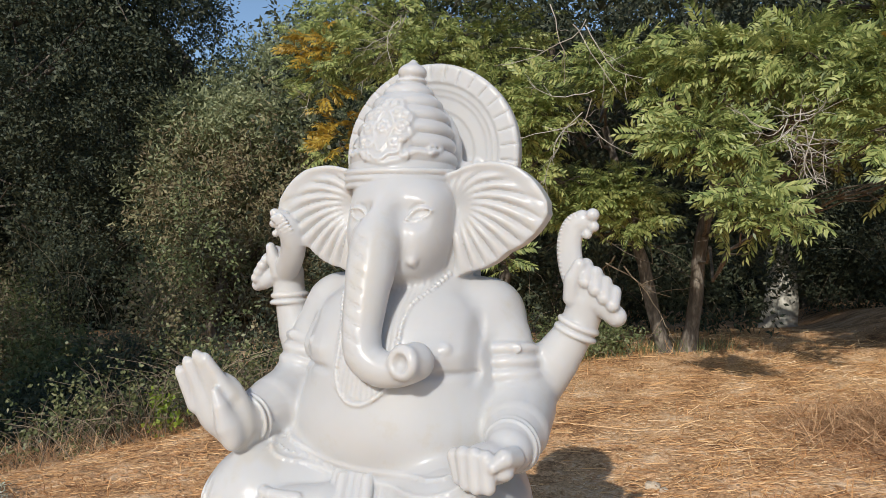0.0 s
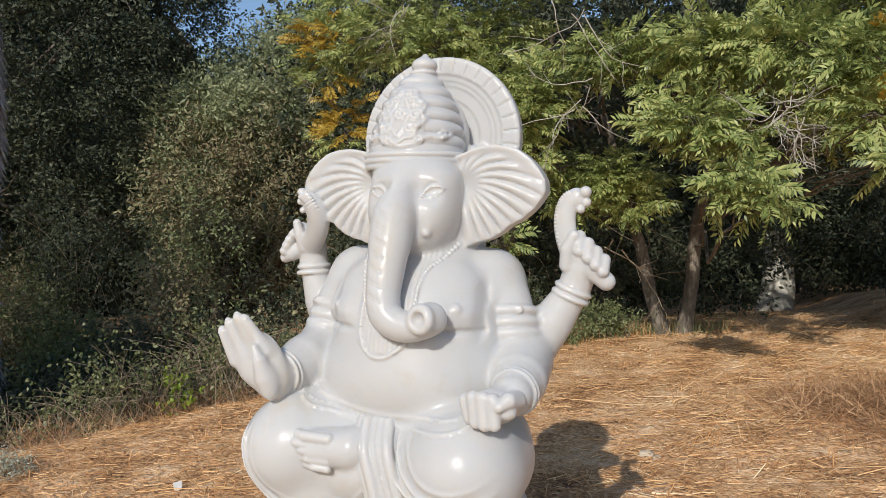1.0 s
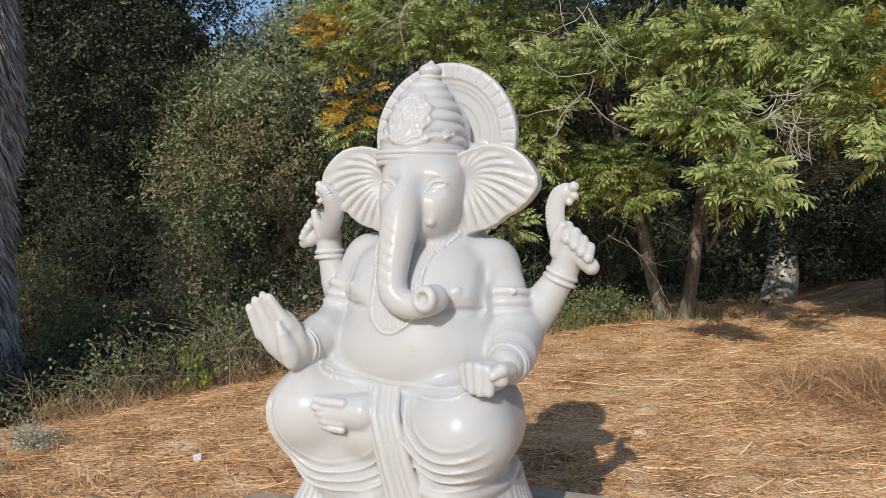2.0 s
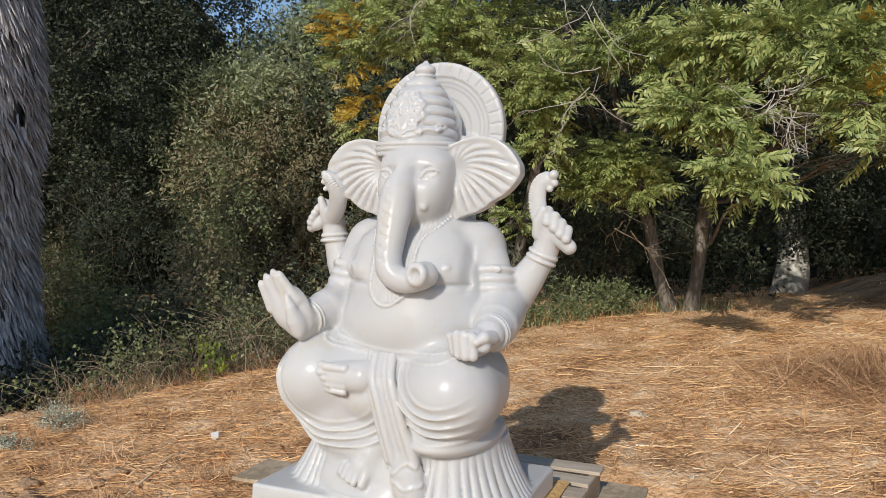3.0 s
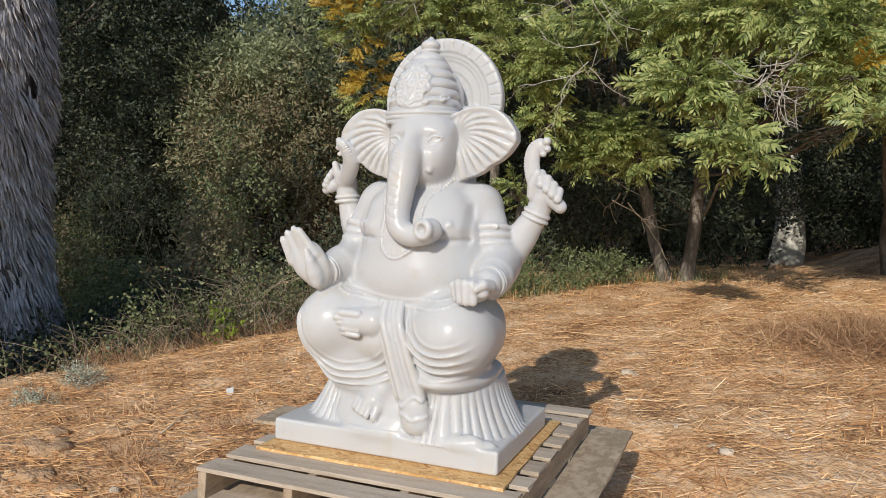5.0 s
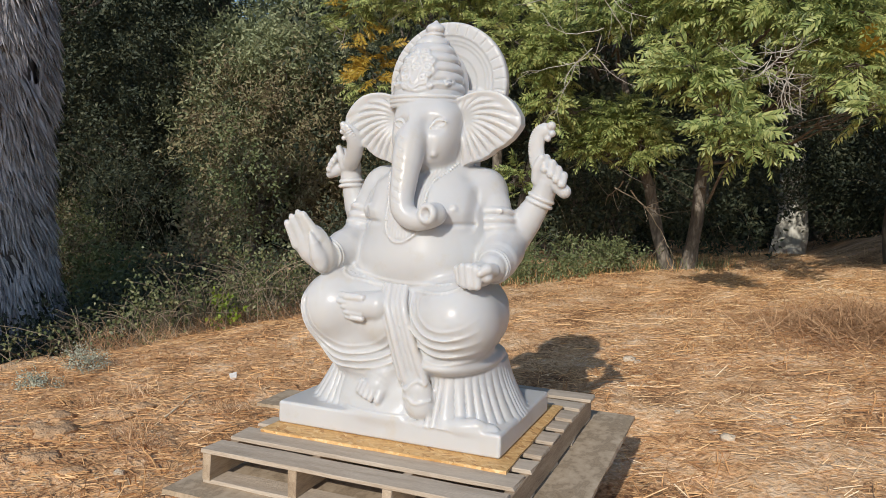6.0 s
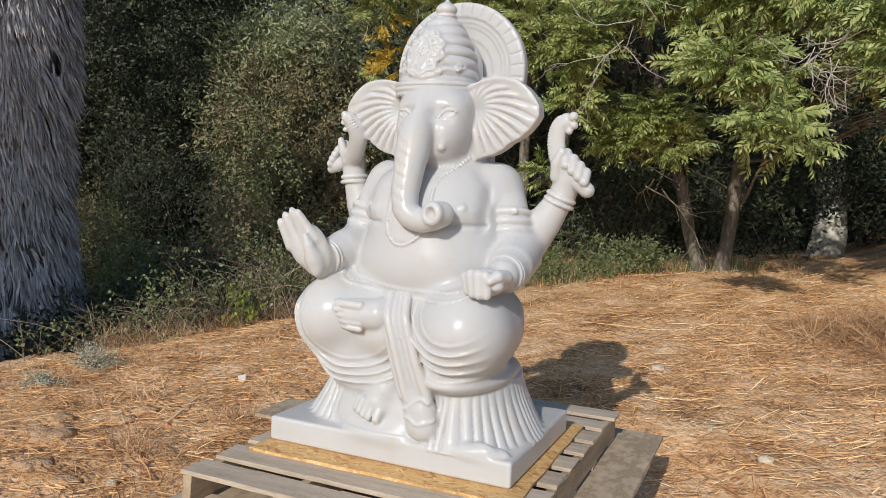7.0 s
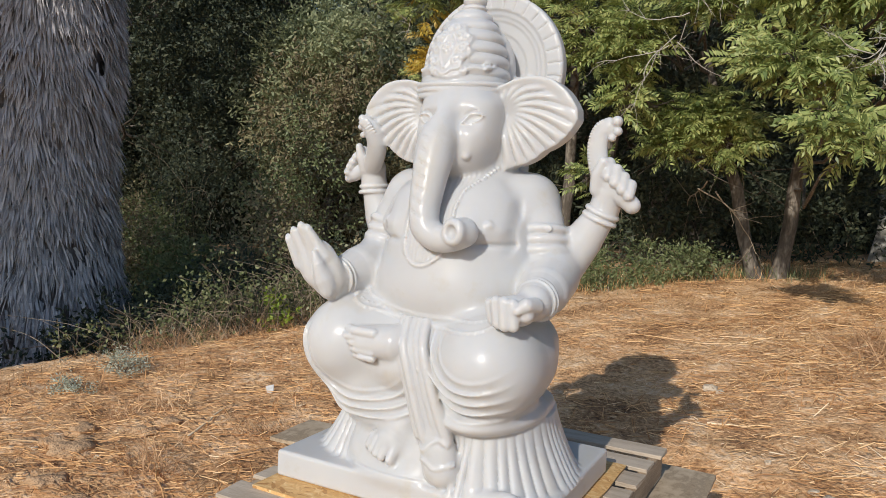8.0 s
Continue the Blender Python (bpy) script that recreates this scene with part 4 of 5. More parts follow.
    for s in (1, -1):
        wave = [(0.012 + s * 0.005, 1.622), (0.012 + s * 0.045, 1.632), (0.012 + s * 0.080, 1.654), (0.012 + s * 0.115, 1.652)]
        th = np.linspace(0.3, 7.5, 20)
        curl = np.stack([0.012 + s * (0.115 + 0.016 * (1 - th / 11) * np.sin(th)), 1.668 - 0.016 * (1 - th / 11) * np.cos(th)], -1)
        S.add(limb(S.laid(spline(wave, 16), -0.001), [0.0078] * 16), 0.005)
        S.add(limb(S.laid(curl, -0.001), [0.0066] * 20), 0.003)
        curl = np.stack([0.012 + s * (0.055 + 0.014 * (1 - th / 11) * np.sin(th)), 1.645 - 0.014 * (1 - th / 11) * np.cos(th)], -1)
        S.add(limb(S.laid(curl, -0.001), [0.005] * 20), 0.003)
    S.add(ell((0.008, 0.055, 1.893), (0.048, 0.048, 0.012)), 0.006)
    S.add(ell((0.012, 0.05, 1.918), (0.044, 0.044, 0.027)), 0.006)
    S.add(limb([(0.012, 0.05, 1.93), (0.014, 0.05, 1.950)], [0.028, 0.010]), 0.015)
    # halo and its stem
    S.add(halo(), 0.004)
    S.add(slab((0.03, 0.165, 1.46), (0.17, 0.055, 0.20), 0.04), 0.03)
    S.add(ell((0.01, 0.12, 1.68), (0.14, 0.09, 0.17)), 0.01)

    # crossed foot with its toes
    S.add(limb([(0.01, -0.262, 0.714), (-0.05, -0.318, 0.710), (-0.150, -0.338, 0.707)], [0.064, 0.063, 0.053]), 0.012)
    toes = [(0.748, 0.200, 0.0165), (0.726, 0.226, 0.0135), (0.706, 0.208, 0.0130), (0.683, 0.190, 0.0125), (0.661, 0.172, 0.0115)]
    for z, x, r in toes:
        S.add(limb([(-0.100, -0.370, z - 0.004), (-x + 0.03, -0.378, z), (-x, -0.364, z)], [r * 1.05, r, r * 0.9]), 0.003)
    # standing foot
    S.add(ell((-0.03, -0.235, 0.268), (0.165, 0.090, 0.055)), 0.05)
    S.add(limb([(-0.010, -0.20, 0.46), (-0.030, -0.265, 0.415), (-0.048, -0.290, 0.372)], [0.078, 0.070, 0.058]), 0.03)
    S.add(ell((-0.070, -0.285, 0.352), (0.066, 0.056, 0.042), 25), 0.02)
    finger_row(S, [(-0.022, -0.322, 0.366), (-0.050, -0.328, 0.364), (-0.074, -0.328, 0.366), (-0.097, -0.322, 0.370), (-0.116, -0.312, 0.376)],
               [(-0.030, -0.350, 0.318), (-0.062, -0.350, 0.322), (-0.086, -0.346, 0.328), (-0.108, -0.338, 0.336), (-0.127, -0.324, 0.346)], 0.018, 0.0135, 0.005)
    # pleated end of the cloth between the legs
    for j, off in enumerate((-0.056, -0.028, 0.0, 0.028, 0.056)):
        dep = 0.008 * math.cos(j * 2.6)
        pleat = spline([(0.012 + off * 0.8, -0.285 + dep, 0.788), (0.030 + off * 0.85, -0.338 + dep, 0.72), (0.064 + off * 0.85, -0.350 + dep, 0.62), (0.094 + off * 0.9, -0.345 + dep, 0.52), (0.122 + off * 1.0, -0.330 + dep, 0.420)], 16)
        S.add(limb(pleat, np.linspace(0.0165, 0.0180, 16)), 0.004)
    S.add(ell((-0.140, -0.215, 0.300), (0.120, 0.095, 0.085)), 0.05)
    S.add(ell((0.045, -0.235, 0.310), (0.110, 0.090, 0.100)), 0.05)
    S.add(ell((-0.03, -0.285, 0.262), (0.150, 0.070, 0.036)), 0.04)
    S.add(ell((0.05, -0.19, 0.36), (0.17, 0.11, 0.13)), 0.03)
    S.add(ell((0.150, -0.22, 0.50), (0.13, 0.11, 0.09)), 0.04)
    S.add(limb([(0.130, -0.318, 0.430), (0.140, -0.322, 0.375), (0.152, -0.326, 0.320)], [0.052, 0.064, 0.060], 1.5), 0.012)
    for hem in ([(0.072, -0.340, 0.395), (0.100, -0.354, 0.382), (0.132, -0.360, 0.412), (0.158, -0.358, 0.425), (0.186, -0.342, 0.412)], [(0.090, -0.345, 0.345), (0.115, -0.356, 0.350), (0.145, -0.364, 0.332), (0.175, -0.362, 0.338), (0.206, -0.346, 0.348)]):
        S.add(limb(S.laid(spline(hem, 16), -0.001), [0.0070] * 16), 0.010)
    for q, d, w, h in ((0.300, -0.318, 0.050, 0.022), (0.345, -0.330, 0.050, 0.030), (0.395, -0.322, 0.055, 0.040), (0.445, -0.300, 0.045, 0.022)):
        S.add(ell((q, d, 0.256), (w, 0.030, h)), 0.016)
    return S


def make_statue():
    verts, quads = carve().skin()
    me = indexed_mesh("statue", verts, quads, M_MARBLE, True)
    tagged(new("statue", me), "polished white stone seated elephant-headed statue with four arms and halo", "statue")


make_statue()


# ---- pallets and boards under the statue ----
def worn_board(sx, sy, sz, seed):
    """A plank with slightly uneven, rounded edges."""
    rnd = random.Random(seed)
    bm = bmesh.new()
    bmesh.ops.create_cube(bm, size=1.0)
    long_axis = 0 if sx > sy else 1
    for v in bm.verts:
        v.co = Vector((v.co.x * sx, v.co.y * sy, v.co.z * sz))
    edges = [e for e in bm.edges if abs((e.verts[0].co - e.verts[1].co)[long_axis]) > 0.01]
    bmesh.ops.subdivide_edges(bm, edges=edges, cuts=7)
    for v in bm.verts:
        w = 0.0022
        v.co += Vector((rnd.uniform(-w, w), rnd.uniform(-w, w), rnd.uniform(-w, w) * 0.6))
        if abs(abs(v.co[long_axis]) - (sx, sy)[long_axis] / 2) < 0.004:
            v.co[long_axis] += rnd.uniform(-0.008, 0.004)
    bmesh.ops.bevel(bm, geom=[e for e in bm.edges if len(e.link_faces) == 2 and e.calc_face_angle(0) > 1.0], offset=0.0025, segments=1, affect="EDGES")
    return bm


def make_pallet(top, x0, x1, y0, y1, height, slats, label, spacing=None):
    root = tagged(new("wooden_pallet"), label, "pallet", "stacked pallets")
    root.location = ((x0 + x1) / 2, (y0 + y1) / 2, top - height)
    w, d, th = x1 - x0, y1 - y0, 0.017
    sh = height - 2 * th
    sl = d / (slats * 1.0 + (slats - 1) * 0.46)
    for i in range(slats):
        wide = sl * (1.0 + 0.1 * math.sin(i * 2.3))
        yy = -d / 2 + sl / 2 + i * sl * 1.46
        ob = part("deck_board", worn_board(w + 0.012 * math.sin(i * 4.1), wide, th, 10 + i), M_WOOD, root)
        ob.location = (0.006 * math.sin(i * 3.3), yy, height - th / 2)
        ob.rotation_euler = (0, 0, 0.006 * math.sin(i * 1.7))
    for i in range(4):
        ob = part("stringer", worn_board(0.038, d - 0.004, sh, 40 + i), M_WOODY, root)
        ob.location = (-w / 2 + 0.024 + i * (w - 0.048) / 3, 0, th + sh / 2)
    for i in range(5):
        ob = part("bottom_board", worn_board(w - 0.006, 0.11, th, 60 + i), M_WOOD, root)
        ob.location = (0, -d / 2 + 0.06 + i * (d - 0.12) / 4, th / 2)
    return root


PALLET_TOP = 0.141
make_pallet(PALLET_TOP, -0.605, 0.645, -0.745, 0.87, 0.139, 9, "weathered grey wooden pallet carrying the statue")
make_pallet(-0.0165, -0.62, 0.74, -0.78, 0.98, 0.16, 8, "weathered wooden pallet underneath the plywood sheet")
make_pallet(-0.1770, -0.64, 0.72, -0.80, 0.96, 0.158, 8, "weathered wooden pallet resting on the dry field")


def make_sheet(name, x0, x1, y0, y1, z0, thick, material, label, category, turn=0.0):
    bm = bmesh.new()
    bmesh.ops.create_cube(bm, size=1.0)
    for v in bm.verts:
        v.co = Vector((v.co.x * (x1 - x0), v.co.y * (y1 - y0), v.co.z * thick))
    bmesh.ops.subdivide_edges(bm, edges=[e for e in bm.edges if abs(e.verts[0].co.z - e.verts[1].co.z) < 1e-4], cuts=9, use_grid_fill=True)
    rnd = random.Random(len(label))
    for v in bm.verts:
        if abs(abs(v.co.x) - (x1 - x0) / 2) < 0.001:
            v.co.x += rnd.uniform(-0.004, 0.004)
        if abs(abs(v.co.y) - (y1 - y0) / 2) < 0.001:
            v.co.y += rnd.uniform(-0.004, 0.004)
    me = bpy.data.meshes.new(name)
    bm.to_mesh(me)
    bm.free()
    me.materials.append(material)
    ob = tagged(new(name, me), label, category)
    ob.location, ob.rotation_euler = ((x0 + x1) / 2, (y0 + y1) / 2, z0 + thick / 2), (0, 0, turn)
    return ob


make_sheet("strand_board", -0.53, 0.565, -0.455, 0.52, PALLET_TOP + 0.0005, 0.012, M_OSB, "golden strand board panel lying between pallet and plinth", "board", 0.012)
make_sheet("plywood_sheet", -0.70, 0.845, -0.86, 1.06, -0.0162, 0.0178, M_PLY, "dusty weathered plywood sheet lying under the pallet", "board")
make_sheet("plywood_offcut", -1.10, -0.625, 0.30, 0.62, -0.0160, 0.0175, M_PLY, "small dusty plywood offcut sticking out beside the pallet", "board", 0.05)


# ---- trees, shrubs and weeds ----
def wander(a, b, n, wobble):
    """A crooked line from a to b."""
    a, b = np.array(a, float), np.array(b, float)
    t = np.linspace(0, 1, n)[:, None]
    p = a + (b - a) * t + RNG.normal(0, wobble, (n, 3)) * np.sin(np.pi * t)
    return p


def leafy_tree(name, base, trunk_top, radius, blobs, leaves, leaf_len, leaf_wid, leaf_mat, bark, label, per=24, spread=0.22, hollow=0.5):
    bz = float(ground_z(base[0], base[1])) - 0.1
    root = tagged(new(name), label, "tree", "trees round the field")
    root.location = (base[0], base[1], bz)
    off = np.array((base[0], base[1], bz))
    trunk = wander((0, 0, 0), np.array(trunk_top) - off, 9, radius * 0.35)
    child("trunk", tubes_mesh("trunk", [(trunk, np.linspace(radius * 1.25, radius * 0.55, 9))], bark, 10, radius * 0.05), root)
    for b in blobs:
        c = np.array(b[:3]) - off
        k = int(np.clip(np.argmin(np.abs(trunk[:, 2] - (c[2] - b[5] * 0.6))), 2, 8))
        bough = wander(trunk[k], c, 8, 0.12)
        lines = [(bough, np.linspace(radius * 0.42, radius * 0.1, 8))]
        for _ in range(4):
            q = bough[int(RNG.integers(3, 7))]
            e = c + unit(RNG.normal(0, 1, 3)) * np.array(b[3:]) * 0.8
            lines.append((wander(q, e, 6, 0.08), np.linspace(radius * 0.16, 0.012, 6)))
        child("limb", tubes_mesh("limb", lines, bark, 6), root)
    pos, way = clumped(blobs, leaves, per, spread, hollow)
    soup = leaves_arrays(pos - off, way, leaf_len * (0.65 + 0.7 * RNG.random(len(pos))), leaf_wid * (0.7 + 0.6 * RNG.random(len(pos))))
    child("crown", quad_soup("crown", soup, 4, leaf_mat), root)
    return root


def pinnate_tree(base, tops, radius, blobs, count, length, label, yellow=(), sparse=1.0):
    """A tree of leaning stems with feathered leaves."""
    bz = float(ground_z(base[0], base[1])) - 0.08
    root = tagged(new("feather_leaved_tree"), label, "tree", "trees round the field")
    root.location = (base[0], base[1], bz)
    off = np.array((base[0], base[1], bz))
    stems = []
    for foot, top in tops:
        stem = wander(np.array((*foot, bz)) - off, np.array(top) - off, 11, 0.022)
        rad = np.linspace(radius, radius * 0.45, 11)
        rad[0] *= 1.5
        child("trunk", tubes_mesh("trunk", [(stem, rad)], M_BARK, 12, radius * 0.07), root)
        stems.append(stem)
    every = np.concatenate([s[3:] for s in stems])
    for b in blobs:
        c = np.array(b[:3]) - off
        k = np.argmin(np.linalg.norm(every - c, axis=1) + 0.8 * np.abs(every[:, 2] - c[2] + 0.3))
        bough = wander(every[k], c, 8, 0.12)
        lines = [(bough, np.linspace(0.026, 0.010, 8))]
        for _ in range(9):
            e = c + unit(RNG.normal(0, 1, 3)) * np.array(b[3:]) * 0.9
            lines.append((wander(bough[int(RNG.integers(3, 8))], e, 6, 0.06), np.linspace(0.012, 0.004, 6)))
        child("limb", tubes_mesh("limb", lines, M_BARK, 6), root)
    pos, out = in_blobs(blobs, count, 0.15)
    ok = pos[:, 2] > 1.25
    pos, out = pos[ok], out[ok]
    way = out * np.array([1, 1, 0.35]) + RNG.normal(0, 0.6, out.shape) * np.array([1, 1, 0.5]) + np.array([0, -0.3, 0.0])
    hue = np.zeros(len(pos), bool)
    for yx, yy, yz, yr in yellow:
        hue |= np.linalg.norm(pos - np.array((yx, yy, yz)), axis=1) < yr
    size = length * (0.7 + 0.6 * RNG.random(len(pos)))
    g = ~hue
    child("crown", quad_soup("crown", pinnate_arrays(pos[g] - off, way[g], size[g]), 4, L_ASH), root)
    if hue.any():
        child("turning_leaves", quad_soup("turning_leaves", pinnate_arrays(pos[hue] - off, way[hue], size[hue]), 4, L_YELLOW), root, "yellow autumn leaves")
    return root


def twig_bundle(name, start, reach, count, length, label, material=None, thick=0.0065):
    """Bare dead branches that fork and hook, hung from one place."""
    root = tagged(new(name), label, "branch")
    root.location = start
    for _ in range(count):
        a = RNG.normal(0, 0.12, 3)
        d = unit(np.array(reach) + RNG.normal(0, 0.75, 3))
        n = 8
        p = [a]
        for i in range(n - 1):
            d = unit(d + RNG.normal(0, 0.20, 3) + np.array([0, 0, 0.03]))
            p.append(p[-1] + d * length * (0.6 + 0.7 * RNG.random()) / n)
        p = np.array(p)
        lines = [(p, np.linspace(thick, thick * 0.35, n))]
        for _ in range(4):
            k = int(RNG.integers(2, n - 1))
            d2 = unit(d + RNG.normal(0, 0.7, 3))
            q = p[k] + d2 * np.linspace(0, length * (0.15 + 0.25 * RNG.random()), 5)[:, None] + RNG.normal(0, 0.008, (5, 3))
            lines.append((q, np.linspace(thick * 0.5, thick * 0.2, 5)))
        child("twig", tubes_mesh("twig", lines, material or M_TWIG, 5), root)
    return root


def bush(name, x, y, rx, ry, h, leaves, leaf_len, leaf_wid, mat, label, category="bush", canes=14, per=10, spread=0.07):
    z = float(ground_z(x, y))
    root = tagged(new(name), label, category)
    root.location = (x, y, z)
    blobs = [(RNG.normal(0, rx * 0.35), RNG.normal(0, ry * 0.35), h * (0.35 + 0.3 * RNG.random()), rx * 0.65, ry * 0.65, h * 0.5) for _ in range(5)]
    pos, way = clumped(blobs, leaves, per, spread, 0.3)
    ok = pos[:, 2] > 0.0
    pos, way = pos[ok], way[ok]
    child("foliage", quad_soup("foliage", leaves_arrays(pos, way, leaf_len * (0.6 + 0.8 * RNG.random(len(pos))), leaf_wid * (0.7 + 0.6 * RNG.random(len(pos)))), 4, mat), root)
    lines = []
    for _ in range(canes):
        a = np.array((RNG.normal(0, rx * 0.4), RNG.normal(0, ry * 0.4), -0.03))
        e = np.array((RNG.normal(0, rx * 0.8), RNG.normal(0, ry * 0.8), h * (0.45 + 0.6 * RNG.random())))
        m = (a + e) / 2 + np.array((0, 0, h * 0.25))
        lines.append((spline([a, m, e], 8), np.linspace(0.006, 0.002, 8)))
    child("cane_tangle", tubes_mesh("cane_tangle", lines, M_CANE, 4), root, kind="stuff")
    return root


# the palm in its skirt of dead fronds, past the bank
def make_palm():
    px, py = -10.05, 5.05
    bz = float(ground_z(px, py)) - 0.1
    root = tagged(new("palm_tree"), "tall palm trunk shaggy with grey hanging dead fronds", "palm tree", "trees round the field")
    root.location = (px, py, bz)
    z = np.linspace(0, 7.7, 12)
    child("trunk", tubes_mesh("trunk", [(np.stack([z * 0, z * 0, z], -1), np.linspace(1.0, 0.9, 12))], M_FROND, 24), root)
    # rows of withered tips that overlap like thatch, each tuft with a lean and a length of its own
    rows, tufts, per = 27, 52, 21
    n = rows * tufts * per
    row = np.repeat(np.arange(rows), tufts * per)
    at = np.repeat(RNG.random(rows * tufts) * 2 * np.pi, per)
    lean = np.repeat(RNG.normal(0, 0.10, rows * tufts), per)
    low = np.repeat(RNG.normal(0, 0.13, rows * tufts), per)
    flare = np.repeat(0.20 + 0.42 * RNG.random(rows * tufts), per)
    spread = RNG.normal(0, 1, n)
    ang = at + spread * 0.075
    zz = 0.50 + row * 0.27 + low + RNG.normal(0, 0.06, n)
    belly = 0.06 * np.sin(zz * 1.25 + 0.6) + 0.30 * np.exp(-zz * 0.75)
    r = 1.06 + belly + 0.07 * RNG.random(n) - 0.006 * zz
    pos = np.stack([np.cos(ang) * r, np.sin(ang) * r, zz], -1)
    side = np.stack([-np.sin(ang), np.cos(ang), np.zeros(n)], -1)
    way = np.stack([np.cos(ang) * flare, np.sin(ang) * flare, -np.ones(n)], -1) + side * (lean + 0.16 * spread)[:, None] + RNG.normal(0, 0.06, (n, 3))
    way, size, wide = unit(way), 0.20 + 0.26 * RNG.random(n), 0.020 + 0.026 * RNG.random(n)
    across = unit(side + RNG.normal(0, 0.55, (n, 3))) * wide[:, None] * 0.5
    mid, tip = pos + way * size[:, None] * 0.6, pos + way * size[:, None] + np.array([0, 0, -0.02])
    blade = np.stack([pos - across, pos + across, mid + across, mid - across, mid - across, mid + across, tip + across * 0.08, tip - across * 0.08], 1)
    child("dead_fronds", quad_soup("dead_fronds", blade, 4, M_FROND), root, "grey withered frond blades", "stuff")
    n = 900
    ang = RNG.random(n) * 2 * np.pi
    pos = np.stack([np.cos(ang) * 0.4, np.sin(ang) * 0.4, 7.6 + 0.4 * RNG.random(n)], -1)
    way = np.stack([np.cos(ang), np.sin(ang), RNG.normal(0.6, 0.3, n)], -1)
    child("fronds", strip_mesh("fronds", pos, way, 0.9 + 0.7 * RNG.random(n), 0.05, L_OAK_SHADE), root)


make_palm()

# dark evergreen trees and grey-green thicket at the far side
leafy_tree("evergreen_tree", (-17.0, 11.5), (-17.0, 11.8, 8.0), 0.35,
           [(-17.5, 11.0, 8.6, 3.0, 2.6, 3.0), (-15.2, 12.6, 6.2, 2.2, 2.2, 2.4), (-18.5, 10.0, 4.8, 2.6, 2.4, 2.8), (-15.6, 12.0, 9.6, 2.2, 2.2, 2.2), (-16.2, 11.5, 2.6, 2.2, 2.0, 2.2), (-13.6, 13.4, 8.8, 1.5, 1.6, 2.4)],
           62000, 0.13, 0.06, L_OAK_SHADE, M_BARK, "tall dense dark green evergreen oak beyond the gully")
leafy_tree("evergreen_tree", (-13.9, 15.6), (-13.6, 15.6, 7.0), 0.30,
           [(-14.3, 15.3, 7.6, 1.8, 1.8, 2.6), (-15.8, 14.6, 4.6, 2.2, 2.0, 2.4), (-13.4, 15.4, 2.6, 2.2, 1.8, 2.2), (-15.4, 14.8, 9.4, 1.8, 1.8, 1.6)],
           46000, 0.13, 0.06, L_OAK_SHADE, M_BARK, "dark green evergreen oak half in shade beyond the gully")
leafy_tree("willow_tree", (-12.0, 17.8), (-11.9, 17.8, 5.0), 0.20,
           [(-12.2, 17.4, 5.2, 1.7, 1.5, 2.2), (-10.8, 18.2, 6.4, 1.6, 1.5, 2.0), (-13.2, 16.8, 3.6, 1.2, 1.2, 1.8), (-11.2, 17.4, 3.2, 1.7, 1.4, 1.8), (-9.6, 18.4, 4.6, 1.6, 1.4, 2.2)],
           85000, 0.17, 0.055, L_WILLOW, M_BARK, "grey-green narrow-leaved willow lit by the sun", spread=0.25)
leafy_tree("thicket_tree", (-11.6, 14.6), (-11.4, 14.6, 3.0), 0.14,
           [(-12.2, 14.2, 2.6, 1.2, 1.1, 1.8), (-10.6, 15.2, 3.4, 1.3, 1.2, 1.9), (-9.4, 15.6, 2.0, 1.4, 1.2, 1.7), (-11.0, 14.6, 0.8, 1.8, 1.2, 1.4)],
           26000, 0.15, 0.05, L_BROWN, M_BARK, "half-withered brown and olive thicket tree", spread=0.2)
leafy_tree("thicket_tree", (-12.4, 15.4), (-12.2, 15.4, 3.0), 0.14,
           [(-12.9, 14.8, 3.2, 1.0, 1.0, 2.2), (-11.8, 15.2, 2.0, 1.2, 1.0, 1.6), (-10.2, 16.0, 4.4, 1.4, 1.2, 1.3), (-12.0, 15.2, 4.6, 1.1, 1.1, 1.2)],
           42000, 0.17, 0.06, L_WILLOW, M_BARK, "sunlit olive thicket tree with ragged top", spread=0.22)
leafy_tree("evergreen_tree", (-7.2, 16.0), (-7.0, 16.0, 6.0), 0.30,
           [(-7.6, 15.4, 5.6, 2.2, 1.8, 2.6), (-5.4, 16.0, 7.2, 2.2, 1.8, 2.4), (-7.0, 15.0, 2.2, 2.4, 1.6, 2.2), (-4.6, 15.6, 3.8, 2.2, 1.6, 2.4)],
           30000, 0.17, 0.075, L_OAK_SHADE, M_BARK, "dense dark green tree closing the back of the field")
leafy_tree("evergreen_tree", (-1.6, 16.0), (-1.4, 16.0, 6.5), 0.32,
           [(-2.4, 15.6, 5.8, 2.4, 1.8, 2.8), (0.4, 16.2, 7.4, 2.6, 2.0, 2.6), (-2.0, 15.4, 2.4, 2.4, 1.6, 2.2), (0.6, 16.2, 4.2, 1.8, 1.5, 1.8)],
           30000, 0.17, 0.075, L_OAK_SHADE, M_BARK, "dense dark green tree behind the feather-leaved trees")
leafy_tree("evergreen_tree", (6.6, 19.5), (6.4, 19.2, 7.5), 0.4,
           [(4.0, 18.5, 7.4, 3.0, 2.2, 2.4), (7.2, 18.2, 6.8, 3.0, 2.4, 2.8), (9.6, 18.6, 5.0, 2.6, 2.2, 3.2), (1.6, 19.0, 7.6, 2.2, 2.0, 2.4)],
           30000, 0.18, 0.08, L_OAK_SHADE, M_BARK, "tall dark evergreen tree shading the far corner")
